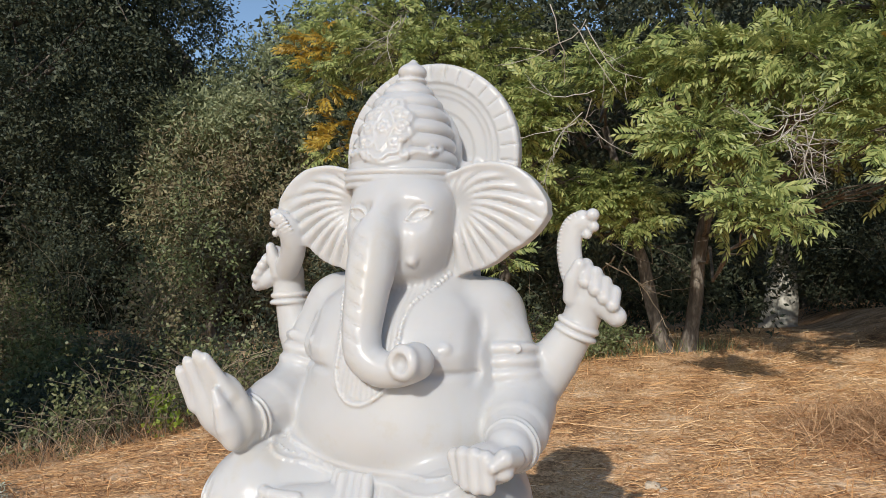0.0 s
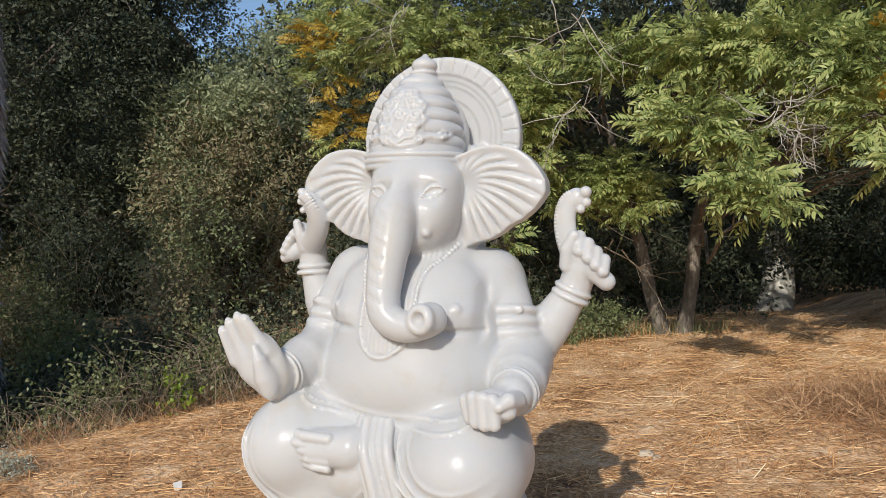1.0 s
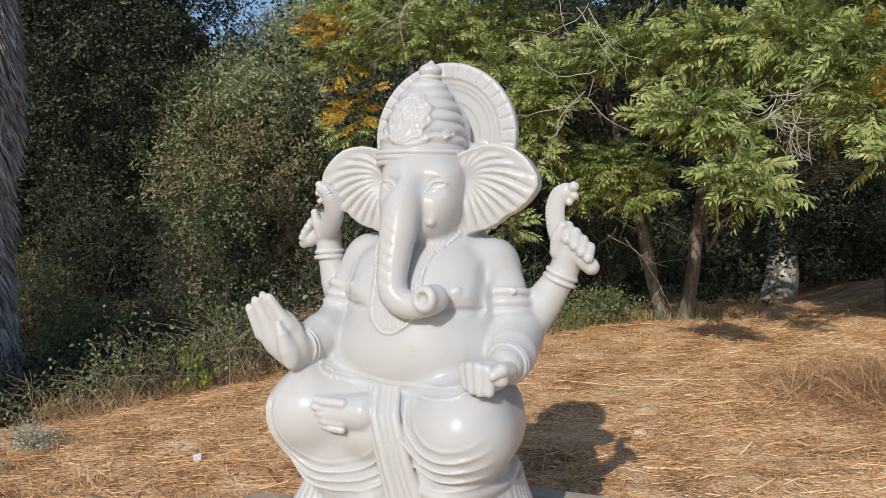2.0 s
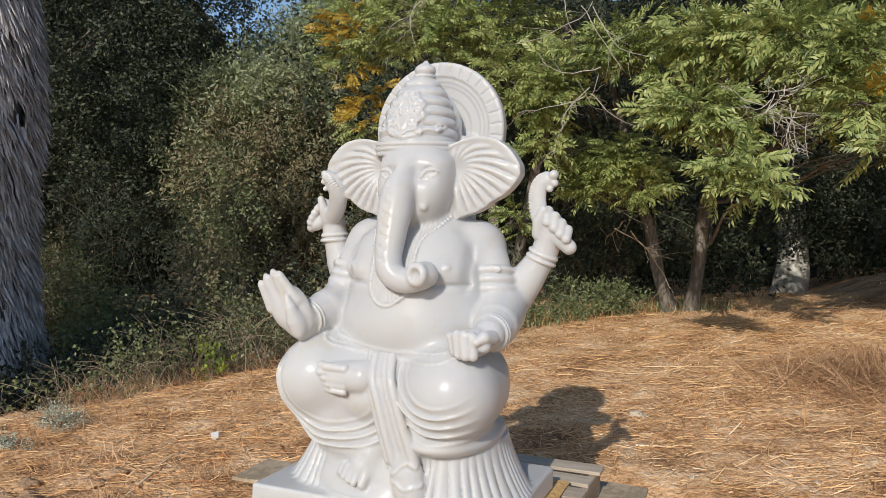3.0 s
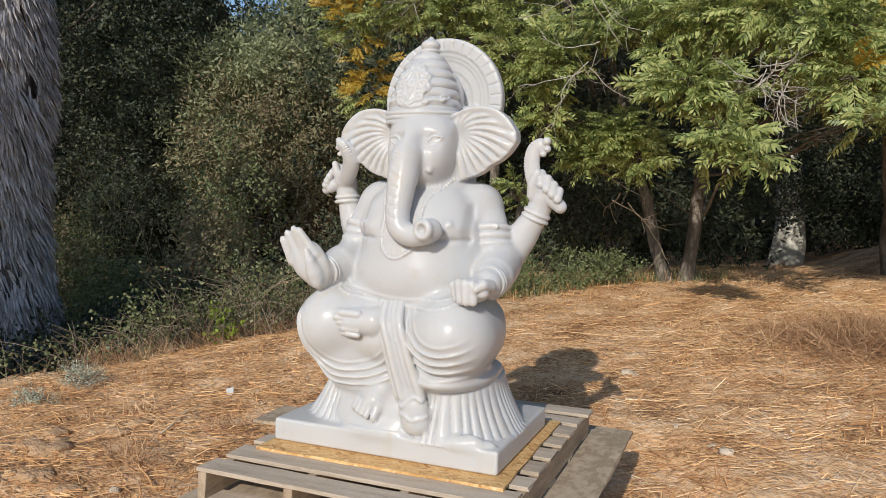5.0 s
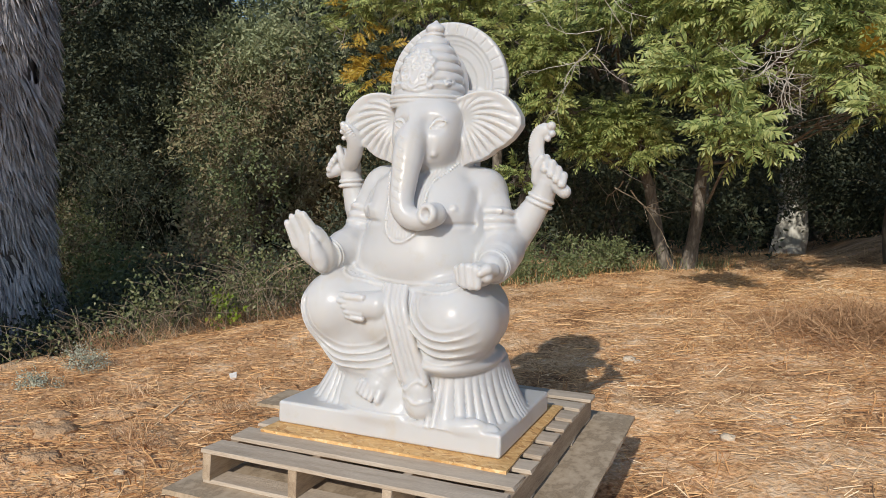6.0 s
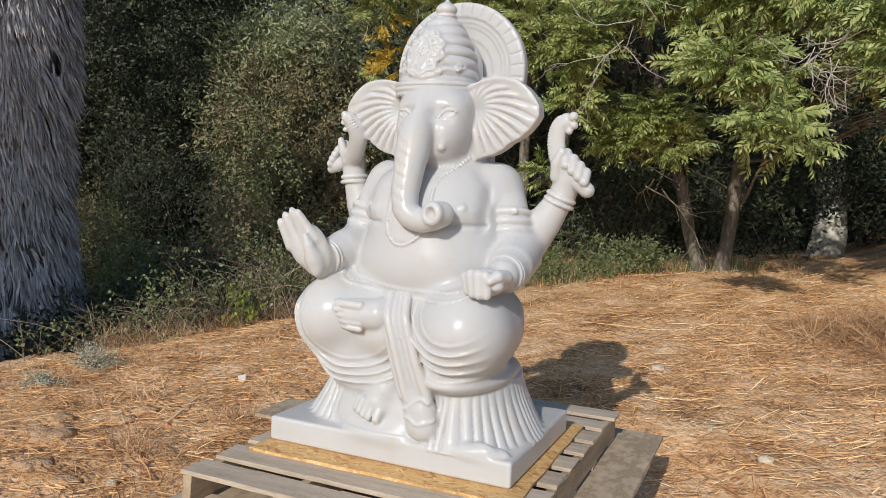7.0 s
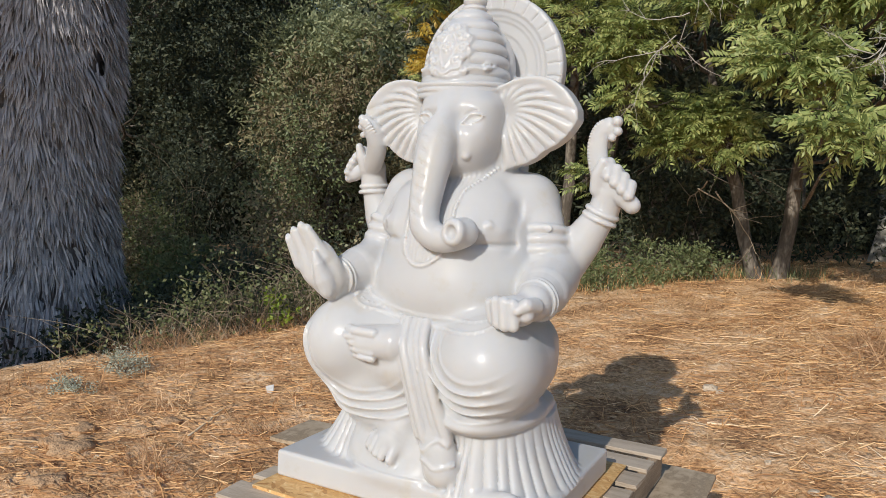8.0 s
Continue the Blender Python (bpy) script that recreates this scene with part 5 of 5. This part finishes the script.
leafy_tree("evergreen_tree", (3.6, 26.0), (3.6, 26.0, 5.0), 0.4,
           [(-4.0, 25.0, 3.0, 4.0, 2.0, 4.0), (2.0, 25.5, 3.4, 4.5, 2.0, 4.0), (8.5, 25.5, 3.6, 4.5, 2.0, 4.2), (14.0, 24.0, 4.0, 4.0, 2.2, 4.5)],
           26000, 0.26, 0.13, L_OAK_SHADE, M_BARK, "deep shaded belt of evergreen trees in the distance", spread=0.3)
leafy_tree("evergreen_tree", (-20.0, 22.0), (-20.0, 22.0, 6.0), 0.4,
           [(-24.0, 18.0, 4.0, 4.5, 3.0, 5.0), (-19.0, 22.0, 3.6, 4.0, 2.2, 4.2), (-13.0, 24.0, 2.8, 4.0, 2.0, 3.4), (-8.0, 25.0, 3.6, 4.0, 2.0, 4.2)],
           26000, 0.26, 0.13, L_OAK_SHADE, M_BARK, "far belt of dark trees behind the gully", spread=0.3)


def make_backdrop():
    """An added dark slope that closes the distance behind the trees."""
    u, v = np.meshgrid(np.linspace(-75, 60, 110), np.linspace(0, 1, 26), indexing="ij")
    r = 30 + 8 * v
    ang = np.radians(90 - u)
    top = 14.0 - 4.8 * np.exp(-((u + 36) / 6.0) ** 2) + 0.8 * np.sin(u * 0.37) + 0.5 * np.sin(u * 0.9)
    w = 0.7 * (np.sin(u * 1.7 + v * 9) + np.sin(u * 0.8 - v * 14))
    x, y, z = (r + w) * np.cos(ang), (r + w) * np.sin(ang), -2.5 + (top + 2.5) * v ** 0.55 + 0.3 * np.sin(u * 2.3 + v * 7)
    k = np.arange(110 * 26).reshape(110, 26)
    q = np.stack([k[:-1, :-1], k[1:, :-1], k[1:, 1:], k[:-1, 1:]], -1).reshape(-1, 4)
    # near-black colour stands in for shade, as sunlight reaches this sheet
    m = plain_material("shade_dark_woodland", [(0.3, (0.008, 0.012, 0.007)), (0.55, (0.022, 0.030, 0.014)), (0.75, (0.045, 0.055, 0.025))], 0.8, 0.95, bump=0.3, fine=5.0)
    tagged(new("backdrop", indexed_mesh("backdrop", np.stack([x, y, z], -1).reshape(-1, 3), q, m, True)), "added backdrop slope coloured as dark shaded woodland", "woodland", kind="structure")


make_backdrop()

# the pale thick trunk in the far shade
def make_pale_trunk():
    x, y = 2.42, 19.4
    z = float(ground_z(x, y)) - 0.1
    root = tagged(new("pale_trunk_tree"), "thick pale grey tree trunk spotted with sun and shade", "tree", "trees round the field")
    root.location = (x, y, z)
    p = np.array([(0, 0, 0), (0.02, 0, 0.25), (0.05, 0, 0.7), (0.06, 0, 1.3), (0.0, 0.1, 2.4), (-0.2, 0.2, 4.2), (-0.3, 0.3, 6.4)])
    child("trunk", tubes_mesh("trunk", [(p, [0.54, 0.47, 0.41, 0.36, 0.34, 0.30, 0.24])], M_PALE_BARK, 14, 0.02), root)
    pos, way = clumped([(-0.5, 0.2, 6.5, 2.4, 2.0, 2.2), (1.2, -0.4, 5.2, 1.8, 1.6, 1.6), (0.0, -1.2, 3.0, 1.4, 0.6, 0.9), (2.0, -1.2, 2.0, 1.0, 0.7, 1.3), (-1.6, -1.6, 2.4, 1.0, 0.6, 1.1)], 42000, 24, 0.22)
    child("crown", quad_soup("crown", leaves_arrays(pos, way, 0.13, 0.055), 4, L_OAK_SHADE), root)


make_pale_trunk()

# feather-leaved trees at the edge of the field
pinnate_tree((0.25, 9.45), [((0.21, 9.4), (-0.72, 9.2, 3.4)), ((0.49, 9.5), (1.05, 9.1, 4.6))], 0.110,
             [(-0.58, 8.40, 2.34, 0.62, 0.46, 0.34), (-0.90, 8.25, 1.98, 0.24, 0.2, 0.18), (-0.15, 8.25, 1.98, 0.26, 0.2, 0.2), (0.71, 5.80, 2.65, 0.41, 0.31, 0.23),
              (1.16, 5.80, 2.48, 0.14, 0.15, 0.12), (1.10, 5.05, 1.97, 0.26, 0.2, 0.15), (1.36, 4.95, 1.80, 0.14, 0.15, 0.12), (-1.28, 7.20, 3.29, 0.29, 0.33, 0.39),
              (-1.39, 7.40, 2.58, 0.17, 0.19, 0.23), (-0.23, 7.00, 3.72, 0.67, 0.46, 0.26), (0.40, 6.60, 3.17, 0.25, 0.18, 0.12), (0.92, 6.40, 3.56, 0.61, 0.43, 0.26),
              (1.69, 6.00, 3.47, 0.51, 0.37, 0.24), (2.26, 5.60, 3.16, 0.34, 0.27, 0.23), (2.25, 5.40, 2.61, 0.19, 0.18, 0.18), (2.40, 5.20, 2.14, 0.12, 0.15, 0.12), (1.92, 5.80, 3.02, 0.14, 0.15, 0.12)],
             2000, 0.31, "leaning feather-leaved tree with two dark stems at the field edge", [(2.3, 5.3, 2.75, 0.12), (2.4, 5.4, 3.3, 0.13)])
# canopy added high out of view so the corner behind falls dark
leafy_tree("shade_tree", (3.6, 10.8), (3.2, 10.0, 5.0), 0.14,
           [(0.6, 6.8, 5.6, 2.2, 1.0, 0.9), (3.2, 6.8, 5.3, 2.0, 1.0, 0.7), (5.4, 7.4, 5.2, 1.8, 1.2, 1.4), (0.4, 8.2, 6.4, 2.2, 1.2, 1.0), (6.0, 8.6, 6.6, 2.4, 1.4, 1.2), (-1.6, 7.6, 5.8, 1.8, 1.0, 0.9), (4.6, 9.8, 4.4, 1.6, 0.9, 1.2)],
           26000, 0.15, 0.06, L_OAK_SHADE, M_BARK, "unseen high canopy added to shade the far corner", spread=0.2)
pinnate_tree((-3.2, 10.6), [((-3.2, 10.6), (-3.0, 10.2, 5.2)), ((-2.9, 10.8), (-1.8, 10.4, 5.0))], 0.12,
             [(-4.5, 7.5, 4.15, 0.50, 0.5, 0.55), (-3.6, 7.5, 4.35, 0.6, 0.5, 0.40), (-2.9, 7.8, 4.30, 0.6, 0.55, 0.45), (-2.0, 7.4, 3.40, 0.55, 0.5, 0.6), (-4.35, 7.7, 3.05, 0.32, 0.35, 0.45), (-1.7, 7.2, 1.5, 0.20, 0.2, 0.26),
              (-2.2, 8.2, 4.4, 0.8, 0.6, 0.7), (-4.2, 8.4, 5.2, 1.2, 0.8, 0.6)],
             1500, 0.30, "feather-leaved tree with yellowing leaves and bare twigs", [(-4.3, 7.5, 3.40, 0.50), (-4.5, 7.2, 4.35, 0.35)])
# last four leaf clusters hang out of view, added to dapple the ground
pinnate_tree((4.3, 8.8), [((4.3, 8.8), (3.9, 8.6, 4.2))], 0.11,
             [(2.5, 8.3, 3.15, 0.60, 0.5, 0.50), (3.3, 8.4, 3.5, 0.75, 0.6, 0.65), (1.9, 8.8, 3.9, 0.7, 0.6, 0.5), (3.7, 8.5, 2.75, 0.55, 0.5, 0.5), (2.8, 8.6, 4.3, 0.8, 0.6, 0.5), (4.4, 8.6, 3.4, 0.8, 0.6, 0.8), (3.2, 6.6, 2.5, 0.4, 0.4, 0.3), (3.6, 7.2, 2.2, 0.4, 0.4, 0.3), (3.5, 7.4, 2.9, 0.4, 0.4, 0.3), (3.6, 6.3, 3.0, 0.6, 0.5, 0.4)],
             2200, 0.33, "feather-leaved tree hanging over the dark corner of the field")
# crowns added, partly out of view, to block the sun from the ground behind
leafy_tree("shade_tree", (4.4, 10.4), (4.0, 10.2, 4.5), 0.14,
           [(3.0, 9.8, 3.5, 0.9, 0.6, 1.0), (4.3, 9.8, 3.3, 1.0, 0.7, 1.2), (1.8, 10.2, 3.6, 0.9, 0.6, 0.7), (5.6, 10.2, 3.4, 1.2, 0.8, 1.4), (7.2, 10.6, 3.6, 1.4, 0.9, 1.5)],
           13000, 0.14, 0.06, L_OAK_SHADE, M_BARK, "dark leafy tree added to shade the far corner", spread=0.16, hollow=0.2)
leafy_tree("shade_tree", (-2.0, 12.6), (-1.8, 12.6, 5.0), 0.18,
           [(-2.6, 11.6, 4.2, 1.5, 1.0, 1.6), (-0.6, 12.0, 4.8, 1.6, 1.0, 1.8), (1.4, 12.4, 4.9, 1.6, 1.1, 1.5), (-3.8, 11.8, 3.0, 1.3, 1.0, 1.6), (-1.8, 11.8, 2.4, 1.2, 0.8, 1.2)],
           20000, 0.13, 0.05, L_OAK_SHADE, M_BARK, "dark leafy tree standing close behind the feather-leaved trees", spread=0.2)
twig_bundle("dead_branch", (1.56, 5.55, 2.62), (0.10, -0.2, -0.65), 22, 0.62, "tangle of bare pale dead twigs hanging among leaves")
twig_bundle("dead_branch", (-0.55, 5.9, 3.95), (0.2, -0.1, -0.9), 4, 1.1, "bare pale dead branches hanging below the canopy")
twig_bundle("dead_branch", (-0.58, 6.5, 3.1), (-0.35, -0.1, -0.7), 6, 0.9, "bare pale dead branches hanging below the canopy")
twig_bundle("dead_branch", (-3.2, 7.2, 4.55), (-0.4, -0.2, -0.5), 9, 1.1, "bare dead branches with withered brown leaves")
twig_bundle("dead_branch", (-4.5, 7.1, 3.75), (-0.3, -0.1, -0.8), 3, 0.7, "thin bare twig hanging in front of the thicket")
twig_bundle("dead_branch", (-0.55, 8.9, 1.5), (0.5, 0.1, -0.75), 3, 1.3, "dry grey sticks leaning against the tree stems", M_CANE, 0.013)
twig_bundle("hanging_vine", (-0.75, 8.3, 2.1), (0.05, 0.0, -1.0), 3, 1.9, "thin reddish bare vines hanging down to the weeds", M_BARK, 0.010)

# brambles along the bank, weeds at the wood's edge
EDGE = [(-6.67, 2.22), (-5.9, 2.87), (-5.54, 3.41), (-5.25, 3.88), (-4.89, 4.42), (-4.59, 5.19), (-4.47, 6.02), (-4.17, 7.21), (-3.76, 8.64), (-3.1, 9.95)]
for i, (ex, ey) in list(enumerate(EDGE))[1:]:
    bush("bramble_bush", ex - 0.25, ey + 0.15, 0.62, 0.55, (0.34, 0.34, 0.50, 0.62, 0.86, 0.95, 0.86, 0.80, 0.78, 0.74)[i], (0, 130, 300, 480, 1000, 1100, 1000, 900, 900, 900)[i], 0.052, 0.034, L_BRAMBLE, "tangled green bramble bush with dry canes along the bank", canes=(0, 16, 34, 44, 50, 50, 55, 55, 55, 55)[i], per=6, spread=0.06)
# every other back-row bush takes the evergreen's darker leaf to paint in shade
for i, (ex, ey) in list(enumerate(EDGE))[2:]:
    bush("bramble_bush", ex - 1.35, ey + 0.9, 0.95, 0.8, (0.7 if i < 3 else 1.2) + 0.2 * math.sin(i * 1.3), 350 if i < 5 else 1100, 0.075, 0.045, L_OAK_SHADE if i % 2 else L_BROWN, "tall bramble bush sprawling down the bank in shade-dark or withered leaf", canes=16)
for ex, ey in EDGE[2:8]:
    make_brush(ex - 0.05, ey + 0.05, 0.28, 0.20, 420, 0.22, 0.5, "dead reddish brown stems tangled under the brambles")
# far rows: shade put into the colour with the dark evergreen leaf
for ex, ey in EDGE[1:9] + [(x - 1.0, y + 0.8) for x, y in EDGE[2:7]]:
    bush("bramble_bush", ex - 2.3, ey + 1.7, 1.0, 0.9, 1.3, 2200, 0.085, 0.05, L_OAK_SHADE, "tall bramble bush sprawling down the bank in shade-dark or withered leaf", canes=12)
# oak-leaf entries are bramble scrub darkened by leaf choice to read as shade
for i, (ex, ey, eh) in enumerate([(-8.4, 8.1, 2.7), (-8.0, 7.3, 1.8), (-5.4, 10.8, 2.2), (-12.6, 8.8, 2.4), (-8.8, 9.5, 3.2), (-12.6, 10.6, 3.0)]):
    bush("shrub", ex, ey, 1.0, 0.9, eh, 3400, 0.085, 0.045, (L_BROWN, L_OAK_SHADE, L_OAK_SHADE, L_BROWN, L_WEED, L_OAK_SHADE)[i], "ragged olive green scrub growing out of the gully", "shrub", 16, 12, 0.12)
for ex, ey, eh in [(-12.4, 9.0, 1.3), (-11.3, 9.2, 1.0), (-13.6, 10.0, 1.5), (-10.4, 8.6, 0.9), (-11.9, 8.1, 0.8), (-15.5, 12.2, 1.8), (-10.8, 7.6, 0.9)]:
    bush("shrub", ex, ey, 1.0, 0.8, eh, 2600, 0.10, 0.05, L_WEED, "low green leafy scrub below the dark trees", "shrub", 8, 10, 0.10)
# their dark leaf colour stands in for the deep shade back here
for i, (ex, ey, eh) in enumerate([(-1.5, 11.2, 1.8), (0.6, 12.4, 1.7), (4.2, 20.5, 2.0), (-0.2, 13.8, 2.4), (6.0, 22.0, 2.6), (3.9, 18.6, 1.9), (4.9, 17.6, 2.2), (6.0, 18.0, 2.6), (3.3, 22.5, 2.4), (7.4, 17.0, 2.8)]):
    bush("shrub", ex, ey, 1.3, 0.9, eh, 3200, 0.11, 0.05, L_OAK_SHADE, "dark-leaved shrub filling in for deep shade under the trees", "shrub", 8, 14, 0.14)
for ex, ey, eh in [(-1.9, 8.2, 0.55), (-1.35, 8.6, 0.6), (-0.8, 8.85, 0.45), (-0.35, 9.1, 0.35), (-2.3, 7.6, 0.6), (-1.7, 8.0, 0.3), (-1.1, 8.4, 0.3), (-0.6, 8.7, 0.5), (-2.0, 8.6, 0.8)]:
    bush("weed_clump", ex, ey, 0.42, 0.3, eh, 800, 0.06, 0.022, L_WEED, "green leafy weeds at the edge of the straw", "weed", 10, 8, 0.05)
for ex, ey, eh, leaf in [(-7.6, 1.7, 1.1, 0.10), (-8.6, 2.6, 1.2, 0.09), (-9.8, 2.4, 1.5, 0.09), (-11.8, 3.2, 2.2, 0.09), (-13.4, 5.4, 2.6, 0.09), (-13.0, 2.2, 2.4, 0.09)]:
    bush("shrub", ex, ey, 0.8, 0.7, eh, 1500, leaf, leaf * 0.5, L_OAK_SHADE, "dark leafy shrub standing beside the palm", "shrub", 12, 10, 0.1)
bush("lime_sprig", -4.74, 4.64, 0.13, 0.12, 0.50, 130, 0.08, 0.045, L_LIME, "bright lime green sprig among the brambles", "plant", 4)
bush("sage_bush", -4.44, 2.14, 0.25, 0.18, 0.15, 1300, 0.026, 0.010, L_SAGE, "low silvery green cushion plant on the straw", "plant", 10, 8, 0.03)
bush("sage_bush", -4.30, 1.49, 0.15, 0.11, 0.10, 700, 0.026, 0.010, L_SAGE, "small silvery green cushion plant on the straw", "plant", 8, 8, 0.025)


def make_grass():
    n = 2000
    s = RNG.random(n)
    x = -2.4 + 3.4 * s + RNG.normal(0, 0.25, n)
    y = 7.8 + 2.2 * s + RNG.normal(0, 0.22, n)
    way = np.stack([RNG.normal(0, 0.4, n), RNG.normal(-0.1, 0.35, n), np.ones(n)], -1)
    pos = np.stack([x, y, ground_z(x, y) - 0.01], -1)
    half = n * 2 // 3
    tagged(new("green_grass", strip_mesh("green_grass", pos[:half], way[:half], 0.08 + 0.2 * RNG.random(half), 0.006, L_WEED)), "long thin green grass at the wood's edge", "grass", kind="stuff")
    tagged(new("dry_grass", strip_mesh("dry_grass", pos[half:], way[half:], 0.08 + 0.2 * RNG.random(n - half), 0.006, M_STRAW)), "dry yellow grass round the tree stems", "grass", kind="stuff")


make_grass()

# tall unseen trees added behind the walk to shade the gully and the palm
leafy_tree("evergreen_tree", (-10.2, -6.0), (-10.2, -6.0, 9.0), 0.4,
           [(-10.0, -6.0, 7.8, 2.0, 2.4, 2.4), (-12.0, -6.4, 6.0, 2.4, 2.4, 2.6), (-8.6, -5.4, 6.4, 1.5, 1.8, 2.6), (-14.5, -6.5, 8.2, 2.6, 2.4, 3.6)],
           8500, 0.20, 0.10, L_OAK_SHADE, M_BARK, "unseen tall evergreen added behind the walk to cast shade", spread=0.35)
leafy_tree("evergreen_tree", (-9.2, -5.6), (-9.2, -5.6, 7.0), 0.3,
           [(-9.4, -5.6, 4.6, 1.2, 1.2, 1.6), (-9.2, -5.6, 6.8, 1.3, 1.2, 1.7), (-7.6, -5.6, 5.6, 0.7, 0.8, 0.6), (-8.2, -5.6, 4.6, 0.8, 0.8, 0.9)],
           30000, 0.20, 0.11, L_OAK_SHADE, M_BARK, "unseen slim evergreen added behind the walk to cast shade", spread=0.25, hollow=0.1)
leafy_tree("evergreen_tree", (-18.0, -6.5), (-18.0, -6.5, 9.0), 0.4,
           [(-17.5, -6.5, 9.6, 3.2, 2.6, 4.0), (-20.5, -6.0, 8.6, 3.2, 2.6, 4.2), (-23.5, -6.0, 9.0, 3.0, 2.6, 4.0)],
           9000, 0.22, 0.11, L_OAK_SHADE, M_BARK, "unseen tall evergreen added behind the walk to cast shade", spread=0.35)


# ---- stones, clods and litter on the field ----
def lump(name, x, y, size, squash, material, label, category, seed, sink=0.25):
    bm = bmesh.new()
    bmesh.ops.create_icosphere(bm, subdivisions=3, radius=1.0)
    rnd = Vector((seed * 3.1, seed * 1.7, seed * 0.9))
    for v in bm.verts:
        f = 1 + 0.40 * noise.noise(v.co * 1.5 + rnd) + 0.22 * noise.noise(v.co * 3.5 + rnd) + 0.12 * noise.noise(v.co * 8.0 + rnd)
        v.co = Vector((v.co.x * size * f, v.co.y * size * f * 0.85, v.co.z * size * squash * f))
    me = bpy.data.meshes.new(name)
    bm.to_mesh(me)
    bm.free()
    me.materials.append(material)
    me.polygons.foreach_set("use_smooth", [True] * len(me.polygons))
    ob = tagged(new(name, me), label, category)
    ob.location = (x, y, float(ground_z(x, y)) + size * squash * (1 - sink) * 0.6)
    ob.rotation_euler = (0, 0, seed * 1.3)
    return ob


for i, (sx, sy, ss) in enumerate([(0.49, 3.34, 0.058), (0.57, 3.28, 0.032), (1.32, 1.63, 0.05), (1.24, 1.72, 0.03), (1.0, 2.0, 0.022), (1.7, 2.2, 0.025), (-1.1, 3.9, 0.03)]):
    lump("field_stone", sx, sy, ss, 0.55, M_STONE, "pale rounded field stone lying in the straw", "stone", i + 2)
for i, (sx, sy, ss) in enumerate([(-3.20, 0.81, 0.115), (-2.91, 0.53, 0.150), (-3.15, 0.58, 0.10), (-2.19, 0.04, 0.085), (-2.76, 0.95, 0.095), (-2.77, 1.18, 0.085), (-2.54, 0.12, 0.12), (-3.02, 0.70, 0.07), (-2.72, 0.50, 0.055), (-3.36, 0.50, 0.08), (-2.35, 0.22, 0.045)]):
    lump("soil_clod", sx, sy, ss, 0.34, M_CLOD, "broken clod of dry brown clay soil", "clod", i * 2 + 21, 0.85)
for i, (sx, sy, ss) in enumerate([(-1.92, 0.12, 0.036), (-3.16, 0.45, 0.022), (-1.98, 0.02, 0.018), (-2.62, 0.50, 0.020)]):
    lump("field_stone", sx, sy, ss, 0.6, M_STONE, "small pale stone lying beside the soil clods", "stone", i + 41)


def make_scrap():
    bm = bmesh.new()
    bmesh.ops.create_cube(bm, size=1.0)
    for v in bm.verts:
        v.co = Vector((v.co.x * 0.060 * (1 + 0.3 * v.co.y), v.co.y * 0.065, v.co.z * 0.012))
    bmesh.ops.bevel(bm, geom=bm.edges[:], offset=0.003, segments=1, affect="EDGES")
    me = bpy.data.meshes.new("white_scrap")
    bm.to_mesh(me)
    bm.free()
    me.materials.append(M_CHIP)
    ob = tagged(new("white_scrap", me), "small white chip lying tilted in the straw", "scrap")
    ob.location, ob.rotation_euler = (-2.62, 2.05, float(ground_z(-2.62, 2.05)) + 0.035), (0.9, -0.25, 0.5)


make_scrap()
for i, (a, b, r) in enumerate([((0.9, 4.2), (1.7, 4.35), 0.008), ((1.2, 6.3), (1.75, 6.05), 0.010), ((1.15, 6.35), (1.4, 6.0), 0.008), ((0.3, 5.2), (1.6, 5.3), 0.006),
                                ((-0.5, 4.9), (0.6, 4.8), 0.006), ((2.2, 4.6), (2.9, 5.1), 0.007), ((-2.9, 2.0), (-1.5, 2.15), 0.005), ((-2.4, 1.01), (-2.66, 1.63), 0.014), ((-2.10, 0.50), (-1.50, 0.05), 0.009), ((-3.0, 0.30), (-2.2, 0.45), 0.008), ((0.6, 2.55), (0.95, 2.62), 0.010)]):
    t = np.linspace(0, 1, 7)
    xs, ys = a[0] + (b[0] - a[0]) * t + RNG.normal(0, 0.01, 7), a[1] + (b[1] - a[1]) * t + RNG.normal(0, 0.01, 7)
    pts = np.stack([xs, ys, ground_z(xs, ys) + 0.02 + RNG.normal(0, 0.004, 7)], -1)
    tagged(new("dry_stalk", tubes_mesh("dry_stalk", [(pts, np.linspace(r * 0.7, r * 0.35, 7))], M_STRAW, 6)), "long dry stalk lying flat on the straw", "stalk", "stalks on the straw")
